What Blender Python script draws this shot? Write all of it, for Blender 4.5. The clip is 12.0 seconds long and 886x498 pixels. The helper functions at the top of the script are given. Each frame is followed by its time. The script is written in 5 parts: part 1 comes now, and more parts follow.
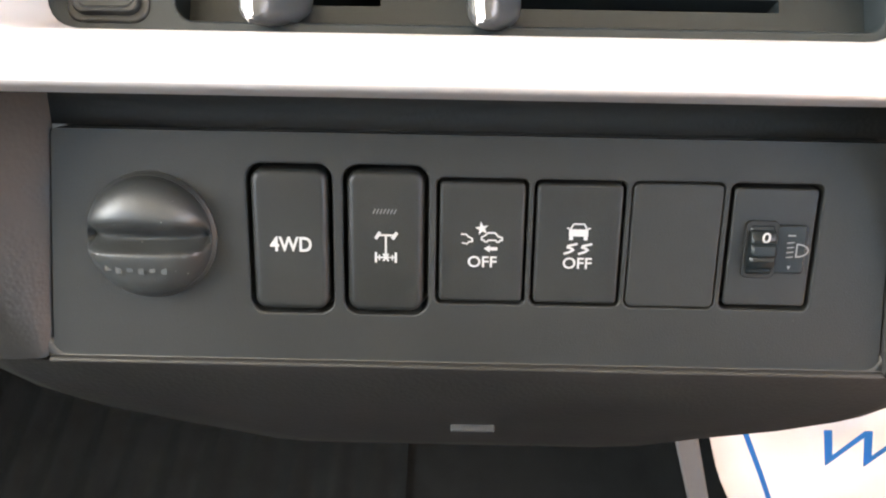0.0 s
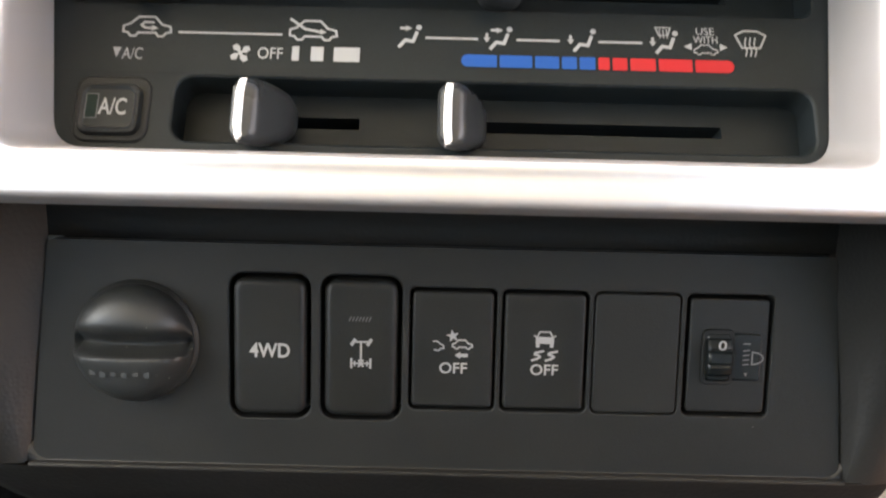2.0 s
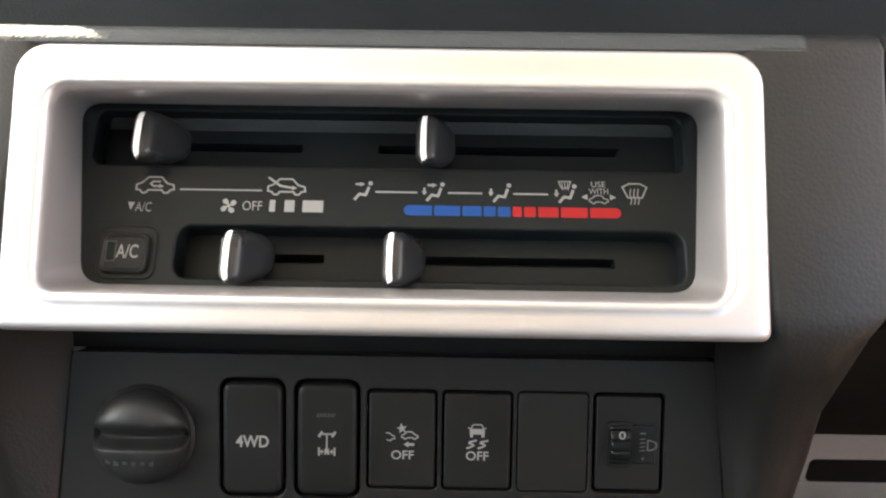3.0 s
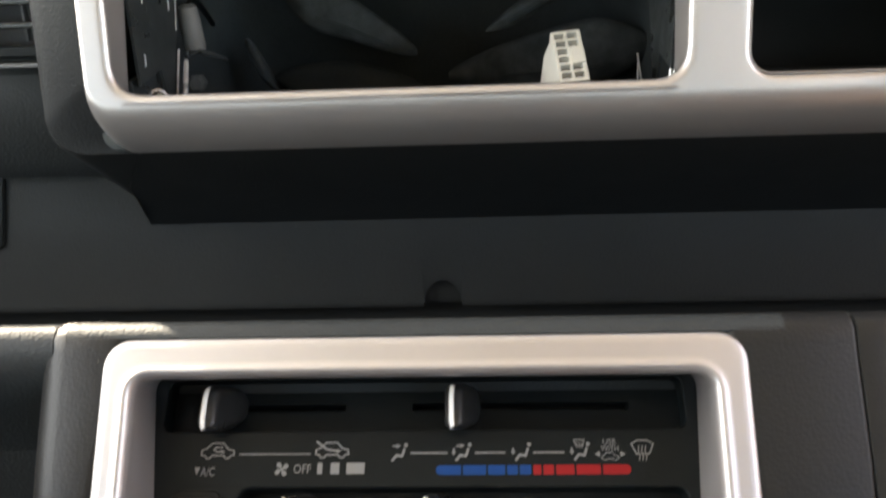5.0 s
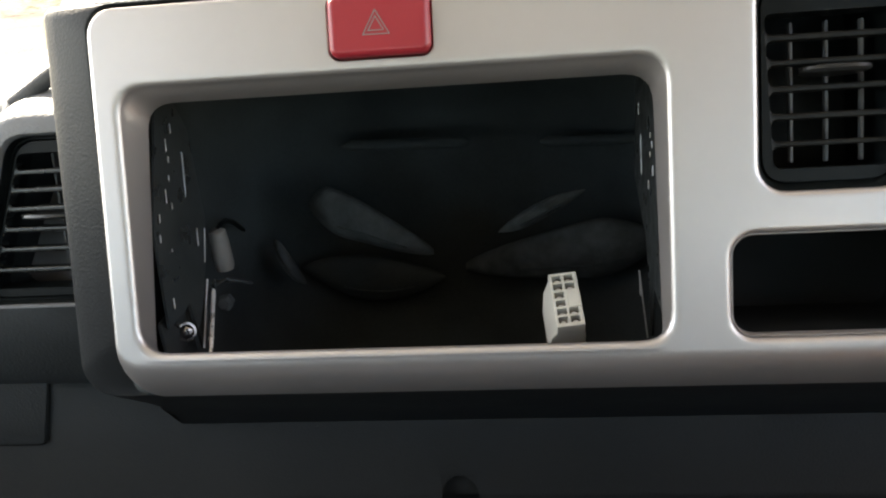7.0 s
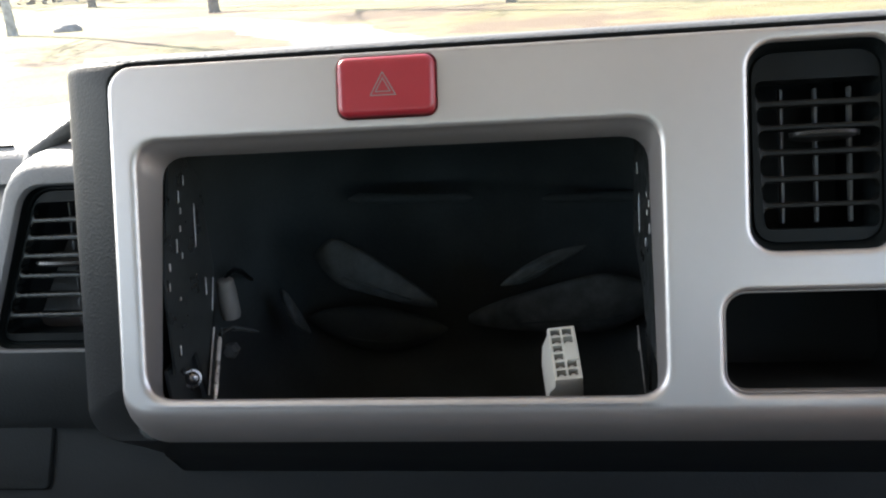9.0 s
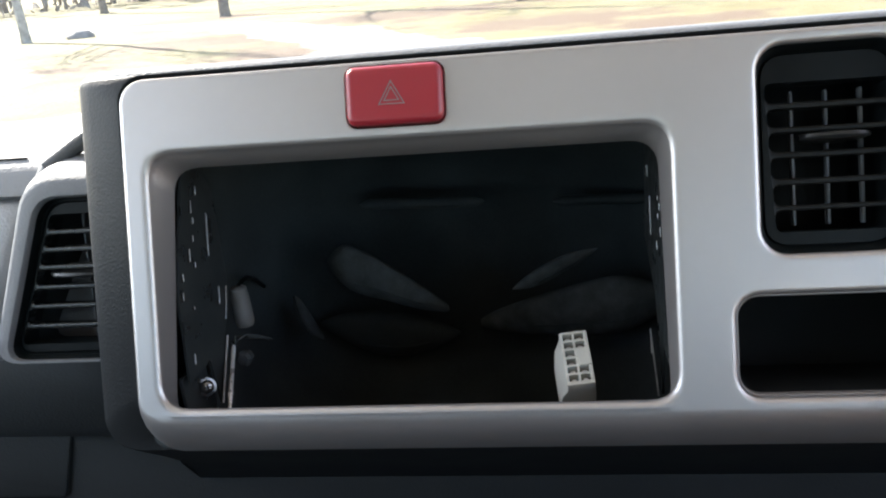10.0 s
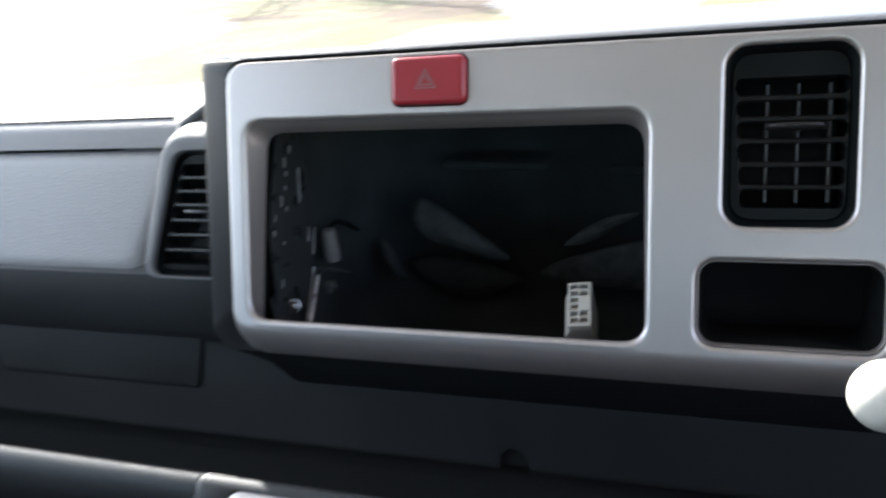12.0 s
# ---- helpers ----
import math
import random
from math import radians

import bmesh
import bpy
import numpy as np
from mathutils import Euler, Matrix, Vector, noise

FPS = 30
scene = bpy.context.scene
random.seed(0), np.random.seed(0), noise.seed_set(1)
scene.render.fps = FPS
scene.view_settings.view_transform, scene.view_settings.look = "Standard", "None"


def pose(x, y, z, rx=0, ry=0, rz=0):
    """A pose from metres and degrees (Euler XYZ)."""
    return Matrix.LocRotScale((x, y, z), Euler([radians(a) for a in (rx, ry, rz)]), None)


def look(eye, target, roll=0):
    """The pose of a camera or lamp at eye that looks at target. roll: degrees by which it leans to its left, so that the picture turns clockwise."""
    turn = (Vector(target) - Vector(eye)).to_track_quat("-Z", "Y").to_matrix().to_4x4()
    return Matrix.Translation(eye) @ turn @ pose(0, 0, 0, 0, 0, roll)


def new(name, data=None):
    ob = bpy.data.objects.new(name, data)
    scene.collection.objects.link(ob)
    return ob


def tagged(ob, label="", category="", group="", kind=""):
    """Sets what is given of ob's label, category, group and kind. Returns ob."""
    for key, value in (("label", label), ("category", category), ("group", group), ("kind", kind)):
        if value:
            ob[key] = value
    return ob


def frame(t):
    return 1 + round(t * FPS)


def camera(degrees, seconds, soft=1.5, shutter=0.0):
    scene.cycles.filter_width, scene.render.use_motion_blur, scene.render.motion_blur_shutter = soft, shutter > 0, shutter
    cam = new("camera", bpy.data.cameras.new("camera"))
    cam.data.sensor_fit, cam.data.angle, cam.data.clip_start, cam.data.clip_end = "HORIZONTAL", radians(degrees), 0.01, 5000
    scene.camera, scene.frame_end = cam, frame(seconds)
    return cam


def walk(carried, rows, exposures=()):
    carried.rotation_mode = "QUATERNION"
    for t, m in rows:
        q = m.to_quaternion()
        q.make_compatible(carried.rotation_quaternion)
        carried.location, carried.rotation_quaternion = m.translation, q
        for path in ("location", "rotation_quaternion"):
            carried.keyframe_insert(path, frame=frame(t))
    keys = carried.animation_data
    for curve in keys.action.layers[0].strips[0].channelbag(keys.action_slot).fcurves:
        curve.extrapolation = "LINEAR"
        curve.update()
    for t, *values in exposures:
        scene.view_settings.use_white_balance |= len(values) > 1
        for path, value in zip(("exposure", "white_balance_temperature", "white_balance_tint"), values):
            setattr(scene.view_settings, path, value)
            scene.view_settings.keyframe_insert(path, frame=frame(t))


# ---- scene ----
cam = camera(57.00, 12.0, soft=2.1, shutter=0.4)
PATH = [
    (0, (0.00066, 0.02376, 0.81091), (-0.00827, 0.67623, 0.05315), 0.55),
    (0.2, (0.00099, 0.02219, 0.81023), (-0.00719, 0.69041, 0.06631), 0.44),
    (0.5, (0.00220, 0.02318, 0.80881), (0.00379, 0.73501, 0.10647), 0.93),
    (0.7, (0.00478, 0.02170, 0.80714), (0.01580, 0.75676, 0.12923), 1.49),
    (1, (0.00361, 0.01705, 0.80979), (0.01141, 0.76123, 0.14185), 1.50),
    (1.2, (0.00406, 0.01570, 0.81032), (0.01070, 0.76430, 0.14732), 1.42),
    (1.5, (0.00613, 0.01721, 0.80863), (0.01579, 0.76893, 0.14922), 1.76),
    (1.7, (0.00540, 0.01523, 0.81232), (0.00769, 0.76913, 0.15533), 1.58),
    (2, (0.00524, 0.01233, 0.81620), (0.00654, 0.77312, 0.16720), 1.45),
    (2.2, (0.01020, 0.00786, 0.82696), (0.00896, 0.77577, 0.18640), 1.35),
    (2.5, (0.01884, -0.00096, 0.85057), (0.02303, 0.77672, 0.22192), 1.43),
    (2.7, (0.02406, -0.00675, 0.85986), (0.02480, 0.77823, 0.24035), 1.17),
    (4.3, (0.02168, -0.02157, 0.88028), (-0.02354, 0.80275, 0.31596), -1.70),
    (4.5, (0.01579, -0.01655, 0.90241), (-0.01047, 0.81590, 0.34894), -1.22),
    (4.7, (0.01945, -0.01722, 0.91790), (-0.02039, 0.83300, 0.39298), -2.02),
    (5, (0.02989, -0.01494, 0.93028), (-0.02731, 0.85577, 0.44182), -3.00),
    (5.5, (0.03544, -0.01255, 0.95321), (-0.03393, 0.87912, 0.50587), -4.21),
    (5.7, (0.03716, -0.01110, 0.96796), (-0.04864, 0.88843, 0.53960), -5.15),
    (6, (0.04322, -0.00139, 0.98122), (-0.04533, 0.90484, 0.56782), -5.56),
    (6.2, (0.04919, -0.00009, 0.98672), (-0.03824, 0.90987, 0.58137), -5.37),
    (6.5, (0.05097, -0.00152, 0.99089), (-0.05137, 0.90843, 0.58901), -5.33),
    (6.7, (0.04986, -0.00191, 0.99389), (-0.05613, 0.90801, 0.59287), -5.11),
    (7, (0.05187, -0.00051, 0.99791), (-0.06258, 0.90793, 0.59587), -5.20),
    (7.2, (0.05101, -0.00484, 0.99865), (-0.06738, 0.90434, 0.59943), -5.15),
    (9, (0.05524, -0.00866, 1.00211), (-0.06571, 0.92268, 0.65863), -4.36),
    (9.5, (0.05435, -0.01138, 1.00289), (-0.07323, 0.92144, 0.66587), -4.78),
    (10, (0.05649, -0.00828, 1.00503), (-0.08049, 0.92119, 0.66251), -5.50),
    (10.5, (0.06052, -0.00870, 1.00724), (-0.09952, 0.91696, 0.66439), -6.24),
    (11, (0.07223, -0.00980, 1.01648), (-0.09873, 0.91066, 0.66502), -6.66),
    (11.2, (0.07735, -0.01604, 1.01657), (-0.09969, 0.90271, 0.66363), -6.46),
    (11.5, (0.08806, -0.02998, 1.01604), (-0.10377, 0.88318, 0.65640), -5.96),
    (11.7, (0.10198, -0.03655, 1.01488), (-0.11945, 0.86549, 0.64434), -5.98),
    (11.9, (0.12539, -0.05427, 1.02282), (-0.16461, 0.82683, 0.64926), -6.40),
    (12, (0.13738, -0.06288, 1.02662), (-0.19963, 0.79995, 0.64983), -6.88),
]
EXPOSURES = [(0.0, 5.6, 8000, 10), (0.6, 5.65, 8000, 10), (1.0, 5.02, 8000, 10), (1.5, 4.65, 8000, 10), (2.0, 4.35, 8000, 10), (2.5, 4.1, 8000, 10), (4.5, 3.15, 7900, 10), (5.0, 3.0, 7900, 10), (5.5, 2.95, 7800, 10), (6.0, 2.75, 7700, 10), (6.5, 2.6, 7600, 10), (9.0, 2.2, 6700, 10), (10.5, 2.1, 6450, 10), (11.0, 1.95, 6450, 10), (11.5, 1.82, 6450, 10), (12.0, 2.0, 6200, 10)]
walk(cam, [(t, look(eye, target, roll)) for t, eye, target, roll in PATH], EXPOSURES)

# ---- world, sun, exposure ----
SUN_AZ, SUN_EL = radians(-50), radians(33)
sun_dir = Vector((math.sin(SUN_AZ) * math.cos(SUN_EL), math.cos(SUN_AZ) * math.cos(SUN_EL), math.sin(SUN_EL)))
world = bpy.data.worlds.new("sky")
scene.world = world
world.use_nodes = True
_sky = world.node_tree.nodes.new("ShaderNodeTexSky")
_sky.sky_type, _sky.sun_disc = "NISHITA", False
_sky.sun_elevation, _sky.sun_rotation = SUN_EL, SUN_AZ
_bg = world.node_tree.nodes["Background"]
_bg.inputs["Strength"].default_value = 0.15
world.node_tree.links.new(_sky.outputs["Color"], _bg.inputs["Color"])
_sun = new("sun", bpy.data.lights.new("sun", "SUN"))
_sun.data.energy, _sun.data.angle, _sun.data.color = 5.0, radians(0.6), (1.0, 0.95, 0.87)
_sun.matrix_world = look(sun_dir * 20, (0, 0, 0.8))


def window_light(name, at, aim, sx, sy, watts, color):
    """A fill lamp added in a window opening to stand in for the sky's light."""
    l = new(name, bpy.data.lights.new(name, "AREA"))
    l.data.shape, l.data.size, l.data.size_y, l.data.energy, l.data.color = "RECTANGLE", sx, sy, watts, color
    l.matrix_world = look(at, aim)


window_light("left_window_light", (-0.835, 0.04, 1.19), (0.2, 0.04, 1.28), 0.86, 0.54, 1.6, (0.95, 0.98, 1.0))
# warm tint added to turn the silver on this side pinkish
window_light("right_window_light", (0.835, 0.04, 1.20), (-0.2, 0.04, 1.45), 0.86, 0.52, 0.55, (1.0, 0.75, 0.64))

# ---- materials ----
def material(name, color, rough=0.5, metal=0.0, var=0.12, var_scale=18.0, bump=0.0, bump_scale=900.0, kind="noise",
             rough_var=0.1, coat=0.0, spec=0.5, dust=0.0, dust_scale=140.0):
    """A surface with broad colour variation, uneven gloss and fine relief; scales are per metre."""
    m = bpy.data.materials.new(name)
    m.use_nodes = True
    nt = m.node_tree
    n, l = nt.nodes, nt.links
    b = n["Principled BSDF"]
    co = n.new("ShaderNodeTexCoord")
    big = n.new("ShaderNodeTexNoise")
    big.inputs["Scale"].default_value, big.inputs["Detail"].default_value = var_scale, 6
    l.new(co.outputs["Object"], big.inputs["Vector"])
    small = n.new("ShaderNodeTexNoise")
    small.inputs["Scale"].default_value, small.inputs["Detail"].default_value = var_scale * 23, 3
    l.new(co.outputs["Object"], small.inputs["Vector"])
    add = n.new("ShaderNodeMath")
    add.operation = "MULTIPLY_ADD"
    add.inputs[1].default_value = 0.35
    l.new(small.outputs["Fac"], add.inputs[0])
    l.new(big.outputs["Fac"], add.inputs[2])
    ramp = n.new("ShaderNodeMapRange")
    ramp.inputs["From Min"].default_value, ramp.inputs["From Max"].default_value = 0.4, 0.95
    ramp.inputs["To Min"].default_value, ramp.inputs["To Max"].default_value = 1 - var, 1 + var
    l.new(add.outputs[0], ramp.inputs["Value"])
    mul = n.new("ShaderNodeVectorMath")
    mul.operation = "SCALE"
    mul.inputs[0].default_value = color[:3]
    l.new(ramp.outputs["Result"], mul.inputs["Scale"])
    l.new(mul.outputs["Vector"], b.inputs["Base Color"])
    if dust > 0:  # sparse pale dust specks
        cell = n.new("ShaderNodeTexVoronoi")
        cell.inputs["Scale"].default_value = dust_scale
        l.new(co.outputs["Object"], cell.inputs["Vector"])
        split = n.new("ShaderNodeSeparateColor")
        l.new(cell.outputs["Color"], split.inputs[0])
        size = n.new("ShaderNodeMapRange")
        size.inputs["From Min"].default_value, size.inputs["From Max"].default_value = 1.0 - dust, 1.0
        size.inputs["To Min"].default_value, size.inputs["To Max"].default_value = 0.0, 0.075
        l.new(split.outputs[0], size.inputs["Value"])
        hit = n.new("ShaderNodeMath")
        hit.operation = "LESS_THAN"
        l.new(cell.outputs["Distance"], hit.inputs[0])
        l.new(size.outputs["Result"], hit.inputs[1])
        mixc = n.new("ShaderNodeMix")
        mixc.data_type = "RGBA"
        l.new(hit.outputs[0], mixc.inputs["Factor"])
        l.new(mul.outputs["Vector"], mixc.inputs[6])
        mixc.inputs[7].default_value = (0.20, 0.195, 0.18, 1)
        l.new(mixc.outputs[2], b.inputs["Base Color"])
    rr_ = n.new("ShaderNodeMapRange")
    rr_.inputs["From Min"].default_value, rr_.inputs["From Max"].default_value = 0.3, 0.7
    rr_.inputs["To Min"].default_value, rr_.inputs["To Max"].default_value = max(0.02, rough - rough_var), min(1, rough + rough_var)
    l.new(big.outputs["Fac"], rr_.inputs["Value"])
    l.new(rr_.outputs["Result"], b.inputs["Roughness"])
    b.inputs["Metallic"].default_value = metal
    b.inputs["Coat Weight"].default_value = coat
    b.inputs["Specular IOR Level"].default_value = spec
    if bump > 0:
        if kind == "leather":
            t = n.new("ShaderNodeTexVoronoi")
            t.feature = "SMOOTH_F1"
            t.inputs["Smoothness"].default_value = 0.6
        else:
            t = n.new("ShaderNodeTexNoise")
            t.inputs["Detail"].default_value = 4
        t.inputs["Scale"].default_value = bump_scale
        l.new(co.outputs["Object"], t.inputs["Vector"])
        bp = n.new("ShaderNodeBump")
        bp.inputs["Strength"].default_value, bp.inputs["Distance"].default_value = bump, 0.0006
        l.new(t.outputs["Distance" if kind == "leather" else "Fac"], bp.inputs["Height"])
        l.new(bp.outputs["Normal"], b.inputs["Normal"])
    return m


SILVER = material("silver_paint", (0.475, 0.450, 0.442), 0.42, 0.82, var=0.03, var_scale=9, bump=0.04, bump_scale=2600, rough_var=0.03)
DASH = material("grained_dash_plastic", (0.031, 0.0345, 0.0355), 0.56, var=0.10, var_scale=12, bump=0.26, bump_scale=780, kind="leather", rough_var=0.07, spec=0.28, dust=0.03)
HOOD = material("grained_hood_plastic", (0.0125, 0.0140, 0.0150), 0.55, var=0.10, var_scale=12, bump=0.22, bump_scale=900, kind="leather", rough_var=0.06, spec=0.2, dust=0.03)
# darker than DASH: paints in the dim light low in the cab
SHADED_CONSOLE = material("shaded_grained_console_plastic", (0.0062, 0.0062, 0.0058), 0.5, var=0.12, var_scale=12, bump=0.13, bump_scale=780, kind="leather", rough_var=0.07, spec=0.36)
LID_GREY = material("grey_glovebox_plastic", (0.30, 0.303, 0.31), 0.6, var=0.06, var_scale=10, bump=0.4, bump_scale=640, kind="leather", spec=0.4)
DASH_TOP = material("grey_dash_top", (0.20, 0.201, 0.205), 0.6, var=0.08, var_scale=10, bump=0.3, bump_scale=620, kind="leather", spec=0.4)
SMOOTH = material("satin_black_plastic", (0.0056, 0.0062, 0.0060), 0.46, var=0.12, var_scale=25, bump=0.10, bump_scale=2200, rough_var=0.08, spec=0.18)
PANEL = material("switch_panel_plastic", (0.0078, 0.0085, 0.0082), 0.5, var=0.12, var_scale=22, bump=0.15, bump_scale=2400, rough_var=0.07, spec=0.15, dust=0.05)
BLACK = material("black_plastic", (0.0052, 0.0070, 0.0076), 0.42, var=0.2, var_scale=30, bump=0.08, bump_scale=1800, spec=0.13)
# raised above black to paint in lens haze, as is BLACK_STEEL
CAVITY_BLACK = material("haze_lifted_black_plastic", (0.050, 0.057, 0.058), 0.8, var=0.3, var_scale=25, spec=0.2)
DEEP = material("deep_black", (0.0055, 0.0064, 0.0066), 0.7, var=0.3, var_scale=30, spec=0.15)
CAP = material("worn_rubbery_plastic", (0.011, 0.0122, 0.0121), 0.50, var=0.25, var_scale=60, bump=0.10, bump_scale=1500, rough_var=0.08, spec=0.36, dust=0.45, dust_scale=420)
VENT = material("lit_satin_vent_plastic", (0.0105, 0.0120, 0.0124), 0.26, var=0.12, var_scale=30, rough_var=0.05, spec=0.6)
VANE_DIM = material("dull_grey_plastic", (0.050, 0.052, 0.054), 0.6, var=0.15, var_scale=60)
VANE = material("grey_vane_plastic", (0.125, 0.128, 0.132), 0.5, var=0.1, var_scale=40)
# pale and half metallic, so the strut's highlight sits in its colour
BARE = material("highlight_pale_steel", (0.80, 0.79, 0.77), 0.32, 0.5, var=0.15, var_scale=200, rough_var=0.1)
RED = material("red_button_plastic", (0.27, 0.019, 0.028), 0.33, var=0.05, var_scale=40, bump=0.05, bump_scale=2500, rough_var=0.04)
PRINT = material("white_print", (0.165, 0.165, 0.162), 0.6, var=0.06, var_scale=120)
PRINT_DIM = material("grey_print", (0.16, 0.16, 0.165), 0.6, var=0.1, var_scale=120)
GREEN_LENS = material("dark_green_lens", (0.003, 0.008, 0.0055), 0.6, spec=0.12, var=0.1, var_scale=90)
PRINT_FAINT = material("faint_print", (0.075, 0.075, 0.074), 0.6, var=0.1, var_scale=120)
PRINT_BLUE = material("blue_print", (0.001, 0.036, 0.145), 0.6, spec=0.2, var=0.05, var_scale=120)
BAG_BLUE = material("blue_bag_print", (0.012, 0.13, 0.40), 0.6, spec=0.2, var=0.05, var_scale=60)
PRINT_RED = material("red_print", (0.235, 0.008, 0.010), 0.6, spec=0.2, var=0.05, var_scale=120)
STRIPE = material("white_pointer_plastic", (0.82, 0.82, 0.80), 0.4, var=0.03, var_scale=90)
KNOB = material("dark_lever_plastic", (0.014, 0.015, 0.0155), 0.33, var=0.12, var_scale=60, bump=0.08, bump_scale=2000, spec=0.32)
STEEL = material("bright_steel", (0.27, 0.265, 0.26), 0.30, 1.0, var=0.15, var_scale=200, rough_var=0.12)
BLACK_STEEL = material("black_coated_steel", (0.032, 0.036, 0.037), 0.35, 0.0, var=0.3, var_scale=90, bump=0.1, bump_scale=700, rough_var=0.12, spec=0.3)
# edge steel with its glint painted in as a pale colour
WORN_EDGE = material("highlight_pale_worn_edge", (0.46, 0.46, 0.46), 0.42, 0.4, var=0.3, var_scale=300)
CREAM = material("cream_connector_nylon", (0.56, 0.54, 0.49), 0.5, var=0.06, var_scale=150, bump=0.1, bump_scale=1500)
# CREAM toned down: the cavity's dimness painted into the plug
DIM_CREAM = material("dim_cream_plastic", (0.19, 0.18, 0.17), 0.55, var=0.12, var_scale=150, bump=0.1, bump_scale=1500)
CREAM_KNOB = material("cream_knob_plastic", (0.60, 0.58, 0.52), 0.45, var=0.05, var_scale=60)
DUCT = material("dusty_grey_duct_plastic", (0.074, 0.081, 0.081), 0.9, var=0.5, var_scale=90, bump=0.6, bump_scale=900, spec=0.15)
TRIM_GREY = material("grey_trim_plastic", (0.135, 0.138, 0.144), 0.6, var=0.08, var_scale=14, bump=0.3, bump_scale=800, kind="leather")
GASKET = material("dark_grey_edge_trim", (0.10, 0.102, 0.107), 0.55, var=0.08, var_scale=20, bump=0.3, bump_scale=700, kind="leather", spec=0.4)
LINING = material("pale_headlining", (0.79, 0.785, 0.775), 0.9, var=0.06, var_scale=8, bump=0.4, bump_scale=500)
DARK_TRIM = material("dark_door_trim", (0.045, 0.045, 0.046), 0.7, var=0.1, var_scale=10, bump=0.3, bump_scale=600, spec=0.15)
CARPET = material("dark_carpet", (0.0075, 0.0082, 0.0082), 0.95, var=0.3, var_scale=40, bump=1.0, bump_scale=900, spec=0.04)
# tan given to the unseen right wall to bounce warm light onto the silver
WARM_BOUNCE_TAN = material("warm_bounce_tan", (0.12, 0.07, 0.045), 0.75, var=0.08, var_scale=12, bump=0.3, bump_scale=600)
BAG = material("white_paper_bag", (0.80, 0.80, 0.79), 0.6, var=0.04, var_scale=25, bump=0.3, bump_scale=60)
BARK = material("grey_bark", (0.20, 0.165, 0.135), 0.95, var=0.35, var_scale=6, bump=1.0, bump_scale=30)
BIRCH = material("pale_bark", (0.36, 0.33, 0.30), 0.9, var=0.45, var_scale=5, bump=0.8, bump_scale=20)
TWIGS = material("pale_bare_twigs", (0.25, 0.21, 0.175), 0.95, var=0.3, var_scale=3)
LEAF = material("dry_leaves", (0.12, 0.10, 0.04), 0.9, var=0.4, var_scale=2)
STONE = material("grey_stone", (0.24, 0.21, 0.19), 0.9, var=0.3, var_scale=6, bump=1.0, bump_scale=20)


def glass_material():
    m = bpy.data.materials.new("windscreen_glass")
    m.use_nodes = True
    n, l = m.node_tree.nodes, m.node_tree.links
    n.remove(n["Principled BSDF"])
    clear, gloss, mix = n.new("ShaderNodeBsdfTransparent"), n.new("ShaderNodeBsdfGlossy"), n.new("ShaderNodeMixShader")
    clear.inputs["Color"].default_value = (0.93, 0.96, 0.94, 1)
    gloss.inputs["Roughness"].default_value = 0.03
    mix.inputs["Fac"].default_value = 0.05
    l.new(clear.outputs[0], mix.inputs[1])
    l.new(gloss.outputs[0], mix.inputs[2])
    l.new(mix.outputs[0], n["Material Output"].inputs["Surface"])
    return m


GLASS = glass_material()


